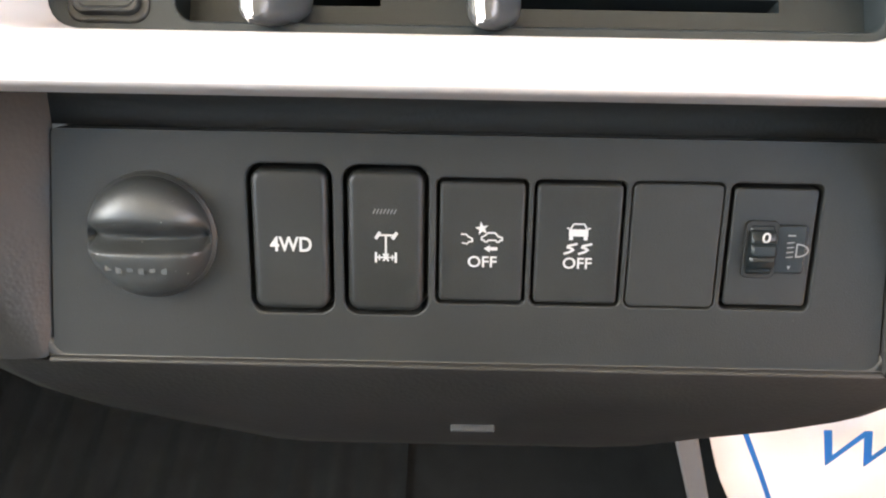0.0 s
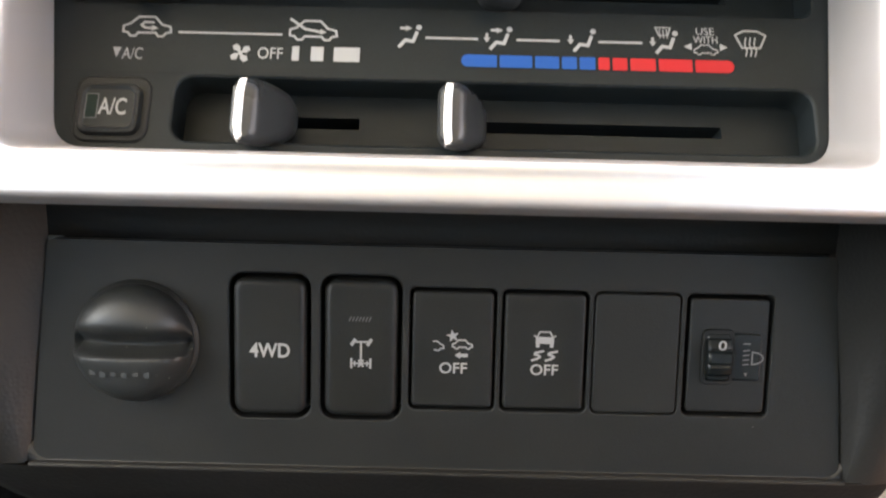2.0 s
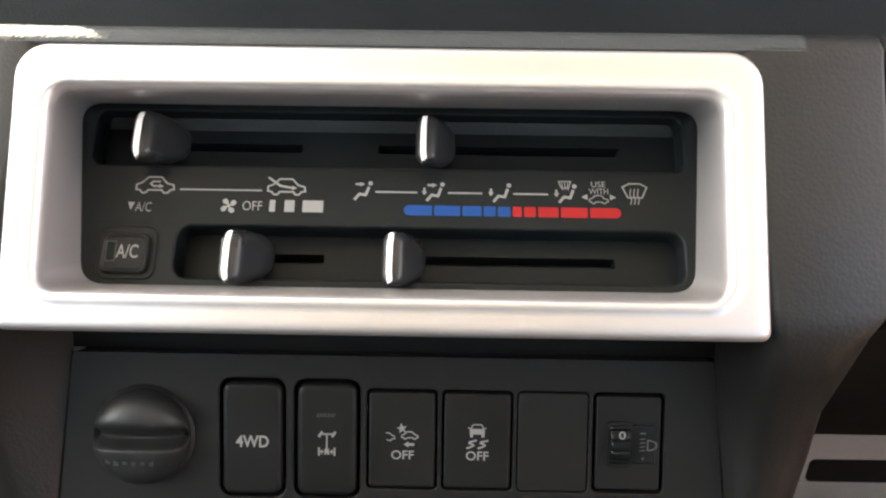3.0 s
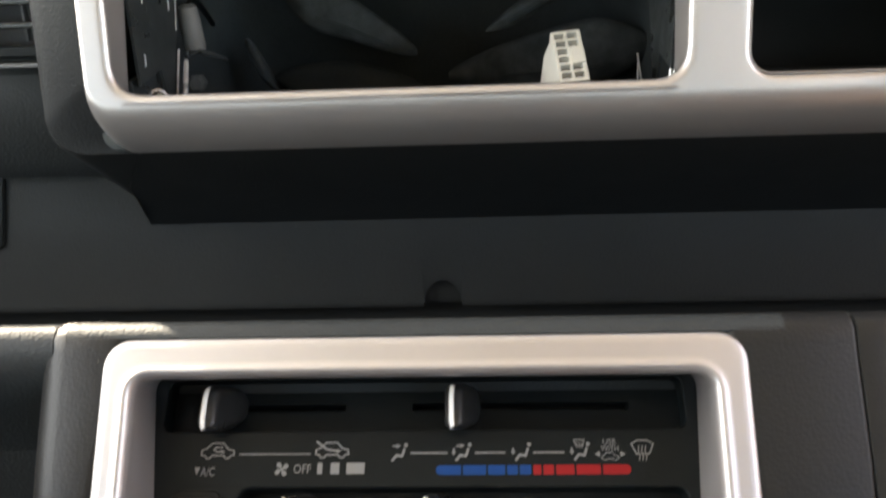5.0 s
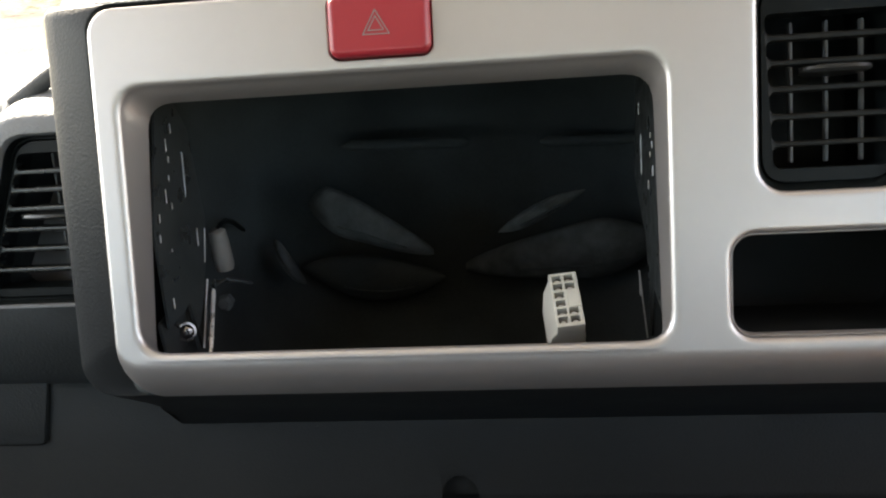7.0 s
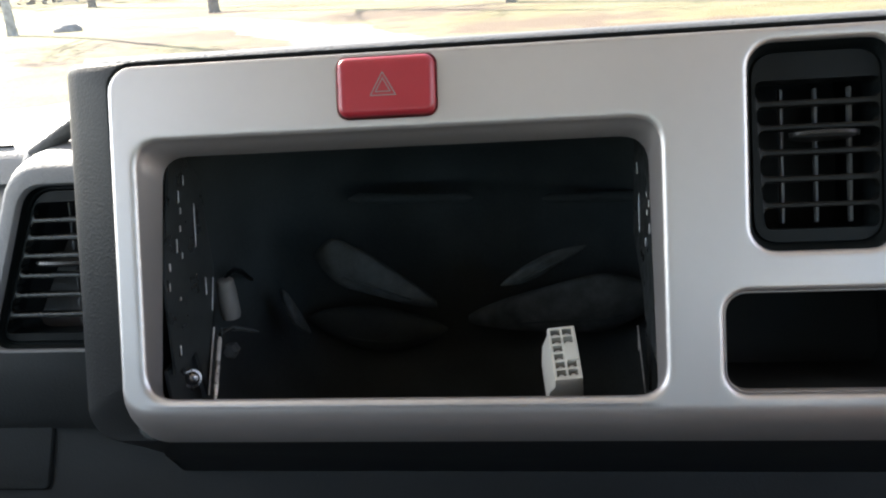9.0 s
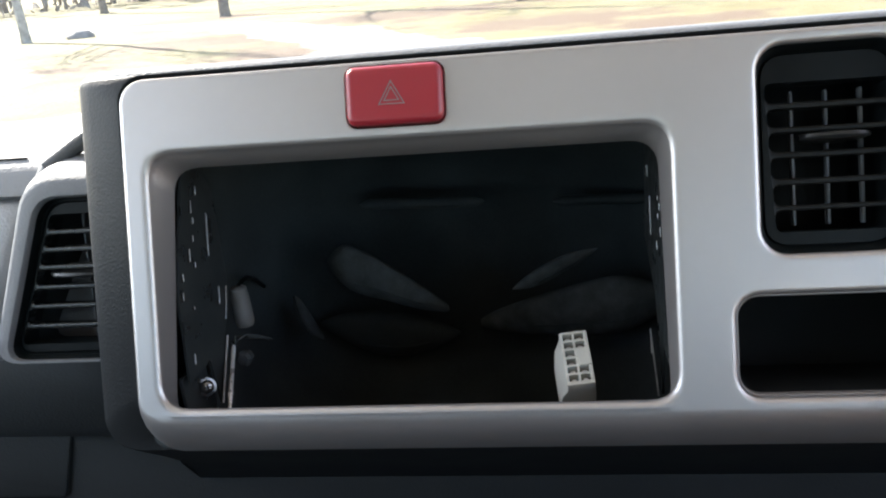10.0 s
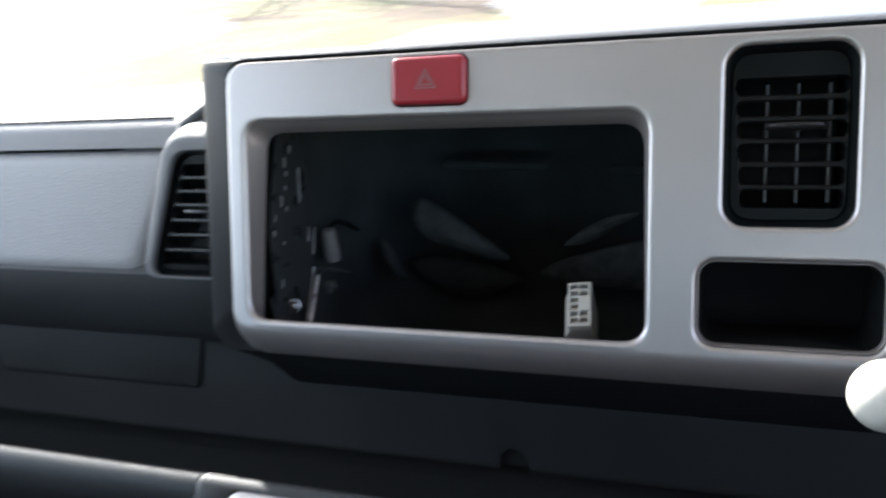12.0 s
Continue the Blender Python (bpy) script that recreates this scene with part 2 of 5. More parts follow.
def ground_material():
    """Dry spring grass with straw, bare brown patches, a painted shadow streak and a pale gravel track."""
    m = bpy.data.materials.new("dry_grass_ground")
    m.use_nodes = True
    n, l = m.node_tree.nodes, m.node_tree.links
    b = n["Principled BSDF"]
    b.inputs["Roughness"].default_value = 0.95
    co = n.new("ShaderNodeTexCoord")

    def noise_tex(scale, detail=5, distort=0.0):
        t = n.new("ShaderNodeTexNoise")
        t.inputs["Scale"].default_value, t.inputs["Detail"].default_value, t.inputs["Distortion"].default_value = scale, detail, distort
        l.new(co.outputs["Object"], t.inputs["Vector"])
        return t

    def ramp(src, a, z):
        r = n.new("ShaderNodeMapRange")
        r.inputs["From Min"].default_value, r.inputs["From Max"].default_value = a, z
        l.new(src, r.inputs["Value"])
        return r.outputs["Result"]

    def mix(f, a, c):
        x = n.new("ShaderNodeMix")
        x.data_type = "RGBA"
        l.new(f, x.inputs["Factor"])
        for k, v in ((6, a), (7, c)):
            if isinstance(v, tuple):
                x.inputs[k].default_value = (*v, 1)
            else:
                l.new(v, x.inputs[k])
        return x.outputs[2]

    grass = mix(ramp(noise_tex(0.5).outputs["Fac"], 0.35, 0.65), (0.178, 0.141, 0.056), (0.255, 0.209, 0.105))
    grass = mix(ramp(noise_tex(9, 6).outputs["Fac"], 0.4, 0.8), grass, (0.16, 0.12, 0.045))
    brown = mix(ramp(noise_tex(0.16, 6, 0.8).outputs["Fac"], 0.60, 0.66), grass, (0.15, 0.10, 0.06))
    # brown patches; the last, thin ellipse is a shadow streak painted brown
    for cx, cy, rx, ry in ((-7.8, 20.8, 4.8, 2.0), (-5.2, 17.0, 2.2, 3.0), (-4.2, 24.6, 4.6, 2.6), (0.4, 19.4, 3.0, 2.0), (2.6, 17.0, 2.2, 1.2), (-14.5, 33.0, 5.0, 3.0), (-10.4, 16.6, 2.2, 0.6)):
        off = n.new("ShaderNodeVectorMath"); off.operation = "SUBTRACT"
        l.new(co.outputs["Object"], off.inputs[0]); off.inputs[1].default_value = (cx, cy, -0.75)
        sc = n.new("ShaderNodeVectorMath"); sc.operation = "MULTIPLY"
        l.new(off.outputs["Vector"], sc.inputs[0]); sc.inputs[1].default_value = (1 / rx, 1 / ry, 0.0)
        ln = n.new("ShaderNodeVectorMath"); ln.operation = "LENGTH"
        l.new(sc.outputs["Vector"], ln.inputs[0])
        wob = n.new("ShaderNodeMath"); wob.operation = "MULTIPLY_ADD"; wob.inputs[1].default_value = 1.6
        l.new(noise_tex(1.1, 6).outputs["Fac"], wob.inputs[0]); l.new(ln.outputs["Value"], wob.inputs[2])
        brown = mix(ramp(wob.outputs[0], 1.35, 1.85), (0.135, 0.083, 0.047), brown)
    sep = n.new("ShaderNodeSeparateXYZ")
    l.new(co.outputs["Object"], sep.inputs[0])
    # the track winds away to the left: x = -2.2 - 0.30 q - 0.03 q^2, with q = y - 14
    q = n.new("ShaderNodeMath"); q.operation = "SUBTRACT"; q.inputs[1].default_value = 14.0
    l.new(sep.outputs["Y"], q.inputs[0])
    q2 = n.new("ShaderNodeMath"); q2.operation = "MULTIPLY_ADD"; q2.inputs[1].default_value = 0.03; q2.inputs[2].default_value = 0.30
    l.new(q.outputs[0], q2.inputs[0])
    q3 = n.new("ShaderNodeMath"); q3.operation = "MULTIPLY_ADD"; q3.inputs[2].default_value = 2.2
    l.new(q.outputs[0], q3.inputs[0]); l.new(q2.outputs[0], q3.inputs[1])
    k = n.new("ShaderNodeMath"); k.operation = "ADD"
    l.new(q3.outputs[0], k.inputs[0]); l.new(sep.outputs["X"], k.inputs[1])
    a = n.new("ShaderNodeMath"); a.operation = "ABSOLUTE"
    l.new(k.outputs[0], a.inputs[0])
    w = n.new("ShaderNodeMath"); w.operation = "MULTIPLY_ADD"; w.inputs[1].default_value = 2.5
    l.new(noise_tex(0.6).outputs["Fac"], w.inputs[0]); l.new(a.outputs[0], w.inputs[2])
    col = mix(ramp(w.outputs[0], 2.4, 2.9), (0.46, 0.41, 0.36), brown)
    # pale gravel lot beside the track
    off = n.new("ShaderNodeVectorMath"); off.operation = "SUBTRACT"
    l.new(co.outputs["Object"], off.inputs[0]); off.inputs[1].default_value = (-19.0, 13.5, -0.75)
    sc = n.new("ShaderNodeVectorMath"); sc.operation = "MULTIPLY"
    l.new(off.outputs["Vector"], sc.inputs[0]); sc.inputs[1].default_value = (1 / 9.5, 1 / 6.5, 0.0)
    ln = n.new("ShaderNodeVectorMath"); ln.operation = "LENGTH"
    l.new(sc.outputs["Vector"], ln.inputs[0])
    lot = n.new("ShaderNodeMath"); lot.operation = "MULTIPLY_ADD"; lot.inputs[1].default_value = 0.15
    l.new(noise_tex(0.8).outputs["Fac"], lot.inputs[0]); l.new(ln.outputs["Value"], lot.inputs[2])
    col = mix(ramp(lot.outputs[0], 1.02, 1.06), (0.46, 0.42, 0.37), col)
    l.new(col, b.inputs["Base Color"])
    bp = n.new("ShaderNodeBump")
    bp.inputs["Strength"].default_value, bp.inputs["Distance"].default_value = 0.8, 0.05
    l.new(noise_tex(14, 8).outputs["Fac"], bp.inputs["Height"])
    l.new(bp.outputs["Normal"], b.inputs["Normal"])
    return m


GROUND = ground_material()


# ---- shape helpers ----
def plane(y, z, lean):
    """A leaning plane's frame: u to the right, v up along it, w out towards the cabin."""
    c, s = math.cos(radians(lean)), math.sin(radians(lean))
    return Matrix(((1, 0, 0, 0), (0, s, -c, y), (0, c, s, z), (0, 0, 0, 1)))


MS, MH, MF, MR = plane(0.1651, 0.65, 33.5), plane(0.2248, 0.735, 55.1), plane(0.1860, 0.735, 44.1), plane(0.2857, 0.9, 18.2)
ID = Matrix.Identity(4)


def rr(M, u0, u1, v0, v1, r, w=0.0, n=6):
    """A rounded rectangle's points, anticlockwise as seen from +w. r: one radius, or (tl, tr, br, bl)."""
    tl, tr, br, bl = r if isinstance(r, tuple) else (r,) * 4
    pts = []
    for cu, cv, q, a0 in ((u1 - tr, v1 - tr, tr, 0), (u0 + tl, v1 - tl, tl, 90), (u0 + bl, v0 + bl, bl, 180), (u1 - br, v0 + br, br, 270)):
        for i in range(n + 1):
            a = radians(a0 + 90 * i / n)
            pts.append(M @ Vector((cu + q * math.cos(a), cv + q * math.sin(a), w)))
    return pts


def rpoly(M, corners, r, w=0.0, n=6):
    """A rounded quadrilateral; corners in the order top right, top left, bottom left, bottom right."""
    pts = []
    for i in range(4):
        p, a, c = Vector(corners[i]), Vector(corners[i - 1]), Vector(corners[(i + 1) % 4])
        d1, d2 = (a - p).normalized(), (c - p).normalized()
        q1, q2 = p + d1 * r, p + d2 * r
        for k in range(n + 1):
            t = k / n
            b = q1 * (1 - t) ** 2 + p * 2 * t * (1 - t) + q2 * t ** 2
            pts.append(M @ Vector((b.x, b.y, w)))
    return pts


def inset(corners, d):
    (a, b), (c, e), (f, g), (h, i) = corners
    return [(a - d, b - d), (c + d, e - d), (f + d, g + d), (h - d, i + d)]


def circ(M, cu, cv, r, w, n=32, rv=None):
    return [M @ Vector((cu + r * math.cos(2 * math.pi * i / n), cv + (rv or r) * math.sin(2 * math.pi * i / n), w)) for i in range(n)]


def loft(bm, loops, start=False, end=True, closed=True):
    """Skin a row of loops with equal counts; the loops run from the far side towards the viewer or inwards."""
    rows = [[bm.verts.new(p) for p in lp] for lp in loops]
    k = len(rows[0])
    for a, b in zip(rows, rows[1:]):
        for i in range(k if closed else k - 1):
            j = (i + 1) % k
            bm.faces.new((a[i], a[j], b[j], b[i]))
    if start:
        bm.faces.new(list(reversed(rows[0])))
    if end:
        bm.faces.new(rows[-1])
    return rows


def pad(bm, M, u0, u1, v0, v1, r, w0, w1, b=0.001, seg=4, dome=0.0):
    """A block with rounded plan and rolled front edge, from w0 to w1."""
    loops = [rr(M, u0, u1, v0, v1, r, w0)]
    for i in range(seg + 1):
        a = math.pi / 2 * i / seg
        d = b * (1 - math.cos(a))
        q = max(0.0001, r - d) if not isinstance(r, tuple) else tuple(max(0.0001, x - d) for x in r)
        loops.append(rr(M, u0 + d, u1 - d, v0 + d, v1 - d, q, w1 - b + b * math.sin(a)))
    d = b * 1.35
    q = max(0.0001, r - d) if not isinstance(r, tuple) else tuple(max(0.0001, x - d) for x in r)
    loops.append(rr(M, u0 + d, u1 - d, v0 + d, v1 - d, q, w1 + dome * 0.3))
    loft(bm, loops, start=True)


def box(bm, x0, x1, y0, y1, z0, z1, M=ID, b=0.0):
    v = [bm.verts.new(M @ Vector(p)) for p in ((x0, y0, z0), (x1, y0, z0), (x1, y1, z0), (x0, y1, z0), (x0, y0, z1), (x1, y0, z1), (x1, y1, z1), (x0, y1, z1))]
    fs = [bm.faces.new([v[i] for i in f]) for f in ((3, 2, 1, 0), (4, 5, 6, 7), (0, 1, 5, 4), (1, 2, 6, 5), (2, 3, 7, 6), (3, 0, 4, 7))]
    if b > 0:
        bmesh.ops.bevel(bm, geom=list({e for f in fs for e in f.edges}), offset=b, segments=2, affect="EDGES", profile=0.5)


def sheet(bm, rows):
    """A grid surface from rows of points."""
    vs = [[bm.verts.new(p) for p in row] for row in rows]
    for a, b in zip(vs, vs[1:]):
        for i in range(len(a) - 1):
            bm.faces.new((a[i], a[i + 1], b[i + 1], b[i]))
    return vs


def holed(bm, M, outer, holes):
    """A flat face with holes: outer and holes are loops of points."""
    edges = []
    for lp in (outer, *holes):
        vs = [bm.verts.new(p) for p in lp]
        edges += [bm.edges.new((vs[i], vs[(i + 1) % len(vs)])) for i in range(len(vs))]
    bmesh.ops.triangle_fill(bm, use_beauty=True, use_dissolve=False, edges=edges, normal=(M.to_3x3() @ Vector((0, 0, 1))))


def lip(bm, M, u0, u1, v0, v1, r, b, depth, seg=5, w=0.0):
    """The rolled edge of a hole, going inwards; returns the loop that the flat face ends on."""
    first = rr(M, u0 - b * 1.5, u1 + b * 1.5, v0 - b * 1.5, v1 + b * 1.5, r + b * 1.5, w)
    loops = [first]
    for i in range(seg + 1):
        a = math.pi / 2 * i / seg
        d = b * (1 - math.sin(a))
        loops.append(rr(M, u0 - d, u1 + d, v0 - d, v1 + d, r + d, w - b + b * math.cos(a)))
    loops.append(rr(M, u0, u1, v0, v1, r, w - depth))
    loft(bm, loops, end=False)
    return first


def stroke(bm, M, pts, width, w=0.0002, closed=False):
    """A painted line along pts (u, v)."""
    p = [Vector(q) for q in pts]
    k = len(p)
    left, right = [], []
    for i in range(k):
        a = p[i - 1] if (i or closed) else p[i]
        c = p[(i + 1) % k] if (i < k - 1 or closed) else p[i]
        d1, d2 = (p[i] - a), (c - p[i])
        if d1.length < 1e-9: d1 = d2
        if d2.length < 1e-9: d2 = d1
        t = (d1.normalized() + d2.normalized())
        t = t.normalized() if t.length > 1e-6 else d1.normalized()
        nrm = Vector((-t.y, t.x))
        h = width / 2 / max(0.5, nrm.dot(Vector((-d1.normalized().y, d1.normalized().x))))
        left.append(bm.verts.new(M @ Vector((*(p[i] + nrm * h), w))))
        right.append(bm.verts.new(M @ Vector((*(p[i] - nrm * h), w))))
    for i in range(k if closed else k - 1):
        j = (i + 1) % k
        bm.faces.new((right[i], right[j], left[j], left[i]))


def fill(bm, M, pts, w=0.0002):
    bm.faces.new([bm.verts.new(M @ Vector((*q, w))) for q in pts])


def disc(cu, cv, r, n=14):
    return [(cu + r * math.cos(2 * math.pi * i / n), cv + r * math.sin(2 * math.pi * i / n)) for i in range(n)]


def part(name, bm, mat, parent=None, label="", sharp=38):
    """Links a bmesh as one mesh object, under a thing or a part."""
    bmesh.ops.remove_doubles(bm, verts=bm.verts, dist=2e-6)
    bmesh.ops.recalc_face_normals(bm, faces=bm.faces) if len(bm.faces) < 60000 else None
    me = bpy.data.meshes.new(name)
    bm.to_mesh(me)
    bm.free()
    me.polygons.foreach_set("use_smooth", [True] * len(me.polygons))
    me.set_sharp_from_angle(angle=radians(sharp))
    me.materials.append(mat)
    ob = new(name, me)
    if parent:
        ob.parent = parent
        ob.matrix_parent_inverse = (Matrix.Identity(4) if parent.parent else parent.matrix_basis).inverted()
    if label:
        ob["label"] = label
    return ob


def thing(name, at, label, category, group="", kind=""):
    e = new(name)
    e.empty_display_size = 0.02
    e.matrix_basis = Matrix.Translation(at)
    return tagged(e, label, category, group, kind)


def text_mesh(s, M, cu, cv, height, width=None, w=0.0002, bold=0.0):
    """Letters of the built-in font as flat mesh faces, centred at (cu, cv), cap height and overall width in metres."""
    cur = bpy.data.curves.new("t", "FONT")
    cur.body, cur.size, cur.offset, cur.resolution_u = s, 1.0, bold, 4
    ob = bpy.data.objects.new("t", cur)
    scene.collection.objects.link(ob)
    me = bpy.data.meshes.new_from_object(ob.evaluated_get(bpy.context.evaluated_depsgraph_get()))
    bpy.data.objects.remove(ob)
    bpy.data.curves.remove(cur)
    bm = bmesh.new()
    bm.from_mesh(me)
    bpy.data.meshes.remove(me)
    x0, x1 = min(v.co.x for v in bm.verts), max(v.co.x for v in bm.verts)
    y0, y1 = min(v.co.y for v in bm.verts), max(v.co.y for v in bm.verts)
    ky = height / (y1 - y0)
    kx = width / (x1 - x0) if width else ky
    for v in bm.verts:
        v.co = M @ Vector((cu + (v.co.x - (x0 + x1) / 2) * kx, cv + (v.co.y - (y0 + y1) / 2) * ky, w))
    return bm


def structure(ob, label, category):
    return tagged(ob, label, category, "", "structure")


# ---- the van round the dashboard ----
def shell_wall(name, quads, mat, label, category):
    bm = bmesh.new()
    for q in quads:
        box(bm, *q)
    return structure(part(name, bm, mat), label, category)


shell_wall("floor", [(-0.84, 0.84, -3.2, 0.78, -0.06, 0.0)], CARPET, "dark carpeted cab floor of the van", "floor")
shell_wall("ceiling", [(-0.84, 0.84, -3.2, 0.46, 1.56, 1.60)], LINING, "pale fabric headlining of the van", "ceiling")
for side, sx in (("left", -1), ("right", 1)):
    a, c = sorted((sx * 0.84, sx * 0.90))
    shell_wall("wall_" + side, [(a, c, -3.2, 0.78, -0.06, 0.92), (a, c, -3.2, 0.5, 1.48, 1.60), (a, c, -3.2, -3.0, 0.92, 1.48),
                                (a, c, -1.15, -0.95, 0.92, 1.48)], DARK_TRIM if sx < 0 else WARM_BOUNCE_TAN,
               "trimmed inner side of the van with window openings", "wall")
shell_wall("wall_rear", [(-0.9, 0.9, -3.26, -3.2, -0.06, 0.92), (-0.9, 0.9, -3.26, -3.2, 1.48, 1.60), (-0.9, -0.72, -3.26, -3.2, 0.92, 1.48), (0.72, 0.9, -3.26, -3.2, 0.92, 1.48)],
           DARK_TRIM, "rear door of the van with its window opening", "wall")
# unseen wall, added to keep rear light off the lower dashboard
shell_wall("rear_light_blocker", [(-0.84, 0.84, -0.95, -0.88, 0.0, 0.98)], CARPET, "low dark unseen wall added behind the cab to block light", "wall")
shell_wall("wall_front", [(-0.9, 0.9, 0.79, 0.83, -0.06, 0.852)], DEEP, "dark bulkhead behind the dashboard", "wall")

windscreen = thing("window_1", (0, 0.72, 0.93), "clear windscreen of the van above the dashboard", "windscreen", kind="structure")
bm = bmesh.new()
sheet(bm, [[Vector((x, 0.787 - 0.322 * t - 0.08 * (x / 0.84) ** 2, 0.855 + 0.715 * t)) for x in np.linspace(-0.84, 0.84, 13)] for t in np.linspace(0, 1, 7)])
pane = part("pane", bm, GLASS, windscreen)
pane.visible_shadow = False
for sx in (-1, 1):
    bm = bmesh.new()
    sheet(bm, [[Vector((sx * 0.93 + dx, 0.72 - 0.27 * t + dy - 0.02, 0.88 + 0.69 * t)) for dx, dy in ((0.03, -0.04), (-0.03, -0.04), (-0.03, 0.04), (0.03, 0.04), (0.03, -0.04))] for t in (0, 0.5, 1)])
    part("pillar", bm, TRIM_GREY, windscreen)

# ---- dashboard structure ----
bm = bmesh.new()
# top deck behind the centre hood and over the passenger side, down to the windscreen
front_edge = [(0.372, 0.905), (0.376, 0.914), (0.384, 0.9205)]
prof = [(0.40, 0.9245), (0.44, 0.930), (0.55, 0.935), (0.66, 0.934), (0.70, 0.928), (0.76, 0.905)]
sheet(bm, [[Vector((x, y, z)) for x in np.linspace(0.215, 0.84, 8)] for y, z in front_edge + prof])
# the passenger side falls away towards the glass
fall = [(0.40, 0.9245), (0.44, 0.9285), (0.47, 0.9275), (0.54, 0.911), (0.65, 0.885), (0.76, 0.860)]
rows = [[Vector((x, y, z)) for x in np.linspace(-0.84, -0.128, 24)] for y, z in front_edge]
for (y0, z0), (y1, z1) in zip(prof, fall):
    row = []
    for x in np.linspace(-0.84, -0.128, 24):
        k = min(1.0, (-0.128 - x) / 0.13)
        row.append(Vector((x, y0 + (y1 - y0) * k, z0 + (z1 - z0) * k)))
    rows.append(row)
sheet(bm, rows)
prof = [(0.40, 0.9245), (0.44, 0.930), (0.55, 0.935), (0.66, 0.934), (0.70, 0.928), (0.76, 0.905)]
sheet(bm, [[Vector((x, y, z)) for x in np.linspace(-0.128, 0.215, 6)] for y, z in prof])
dash_top = structure(part("dashboard_top", bm, DASH_TOP), "grey grained dashboard top under the windscreen", "dashboard")
bm = bmesh.new()
# back wall of the shelf between radio and heater
roll = [(0.345, 0.832), (0.3385, 0.827), (0.3370, 0.818), (0.3385, 0.806), (0.3425, 0.793), (0.3480, 0.781), (0.3535, 0.7725), (0.3575, 0.7685), (0.3592, 0.7665), (0.3595, 0.7630), (0.3598, 0.7550)]
foot = [(0.360, 0.745), (0.360, 0.72), (0.360, 0.6930), (0.3592, 0.6895), (0.3588, 0.6865), (0.3596, 0.6842), (0.3625, 0.6828), (0.3720, 0.6800), (0.3740, 0.660)]
notch = np.linspace(-0.0067, 0.0147, 17)
for x0, x1, line in ((-0.84, -0.140, roll + foot), (-0.140, -0.0065, foot), (0.0145, 0.236, foot), (0.236, 0.84, roll + foot)):
    sheet(bm, [[Vector((x, y, z)) for x in np.linspace(x0, x1, 6)] for y, z in line])
# an arched cable opening interrupts the foot of the wall
arch = [0.6842 + 0.0155 * math.sqrt(max(0.0, 1 - ((x - 0.004) / 0.0105) ** 2)) for x in notch]
sheet(bm, [[Vector((x, y, 0.745 + (top - 0.745) * f)) for x, top in zip(notch, arch)] for y, f in ((0.3602, 0.0), (0.3602, 0.5), (0.3602, 0.95), (0.3604, 0.985), (0.3612, 1.0), (0.3645, 1.0))])
sheet(bm, [[Vector((x, y, z)) for x in (-0.0075, 0.004, 0.0155)] for y, z in ((0.3640, 0.705), (0.3640, 0.69), (0.3646, 0.6838), (0.3719, 0.6798), (0.3739, 0.660))])
structure(part("dashboard_wall", bm, DASH), "dark grained dashboard wall with a small arched opening above the shelf", "dashboard")
bm = bmesh.new()
# the deep shelf and its rolled lip, either side of the console
shelf = [(0.3740, 0.660), (0.372, 0.625), (0.36, 0.615), (0.25, 0.618), (0.241, 0.66), (0.237, 0.70), (0.2305, 0.742), (0.2292, 0.752), (0.2278, 0.7605), (0.2258, 0.7662), (0.2232, 0.7688), (0.2205, 0.7692)]
sheet(bm, [[Vector((x, y, z)) for x in np.linspace(-0.84, 0.84, 22)] for y, z in shelf])
low = [(0.230, 0.715), (0.243, 0.68), (0.248, 0.62), (0.255, 0.55), (0.30, 0.50), (0.45, 0.49)]
drop = [(0.2205, 0.7692), (0.2185, 0.7688), (0.2156, 0.7668), (0.2130, 0.7630), (0.2118, 0.7570), (0.2128, 0.7480), (0.2185, 0.7350)]
sheet(bm, [[Vector((x, y, z)) for x in np.linspace(-0.84, -0.1255, 8)] for y, z in drop + low])
structure(part("dashboard_shelf", bm, DASH), "dark grained dashboard shelf with a rolled front lip", "dashboard")

bm = bmesh.new()
# beside the console the lip stands flush with it
flush = [(0.2225, 0.7695), (0.2190, 0.7695), (0.2156, 0.7680), (0.2125, 0.7638), (0.1862, 0.7365), (0.1640, 0.7135), (0.1660, 0.7020), (0.2050, 0.6900)]
seam = [(0.1480, 0.005), (0.1519, 0.0010), (0.1523, 0.0002), (0.1528, 0.0), (0.1600, 0.0)]
sheet(bm, [[Vector((x, y + e * 0.7, z - e * 0.7)) for x, e in seam + [(x, 0.0) for x in np.linspace(0.19, 0.84, 7)]] for y, z in flush + low[1:]])
structure(part("dashboard_knee_panel", bm, SHADED_CONSOLE), "dark grained knee panel flush beside the console", "dashboard")

# ---- console that carries the heater panel and the switches ----
console = thing("console", (0.005, 0.2, 0.53), "dark grained plastic console housing below the dashboard shelf", "console")
PROF = [(0.2225, 0.7697), (0.2190, 0.7697), (0.2156, 0.7682), (0.2125, 0.7640), (0.186, 0.7365), (0.1625, 0.7120), (0.1575, 0.7040), (0.1570, 0.690),
        (0.1575, 0.672), (0.1537, 0.652), (0.1485, 0.637), (0.1436, 0.6222)]
UL = [-0.1325, -0.1325, -0.1325, -0.1325, -0.1315, -0.1300, -0.1305, -0.133, -0.1365, -0.1375, -0.136, -0.134]
UR = [0.1515, 0.1515, 0.1518, 0.1520, 0.1520, 0.1510, 0.1490, 0.1465, 0.1440, 0.1435, 0.141, 0.138]
IL = [-0.0995] * 4 + [-0.1040, -0.1068, -0.1130, -0.1180, -0.1190, -0.1180, -0.1155, -0.1115]
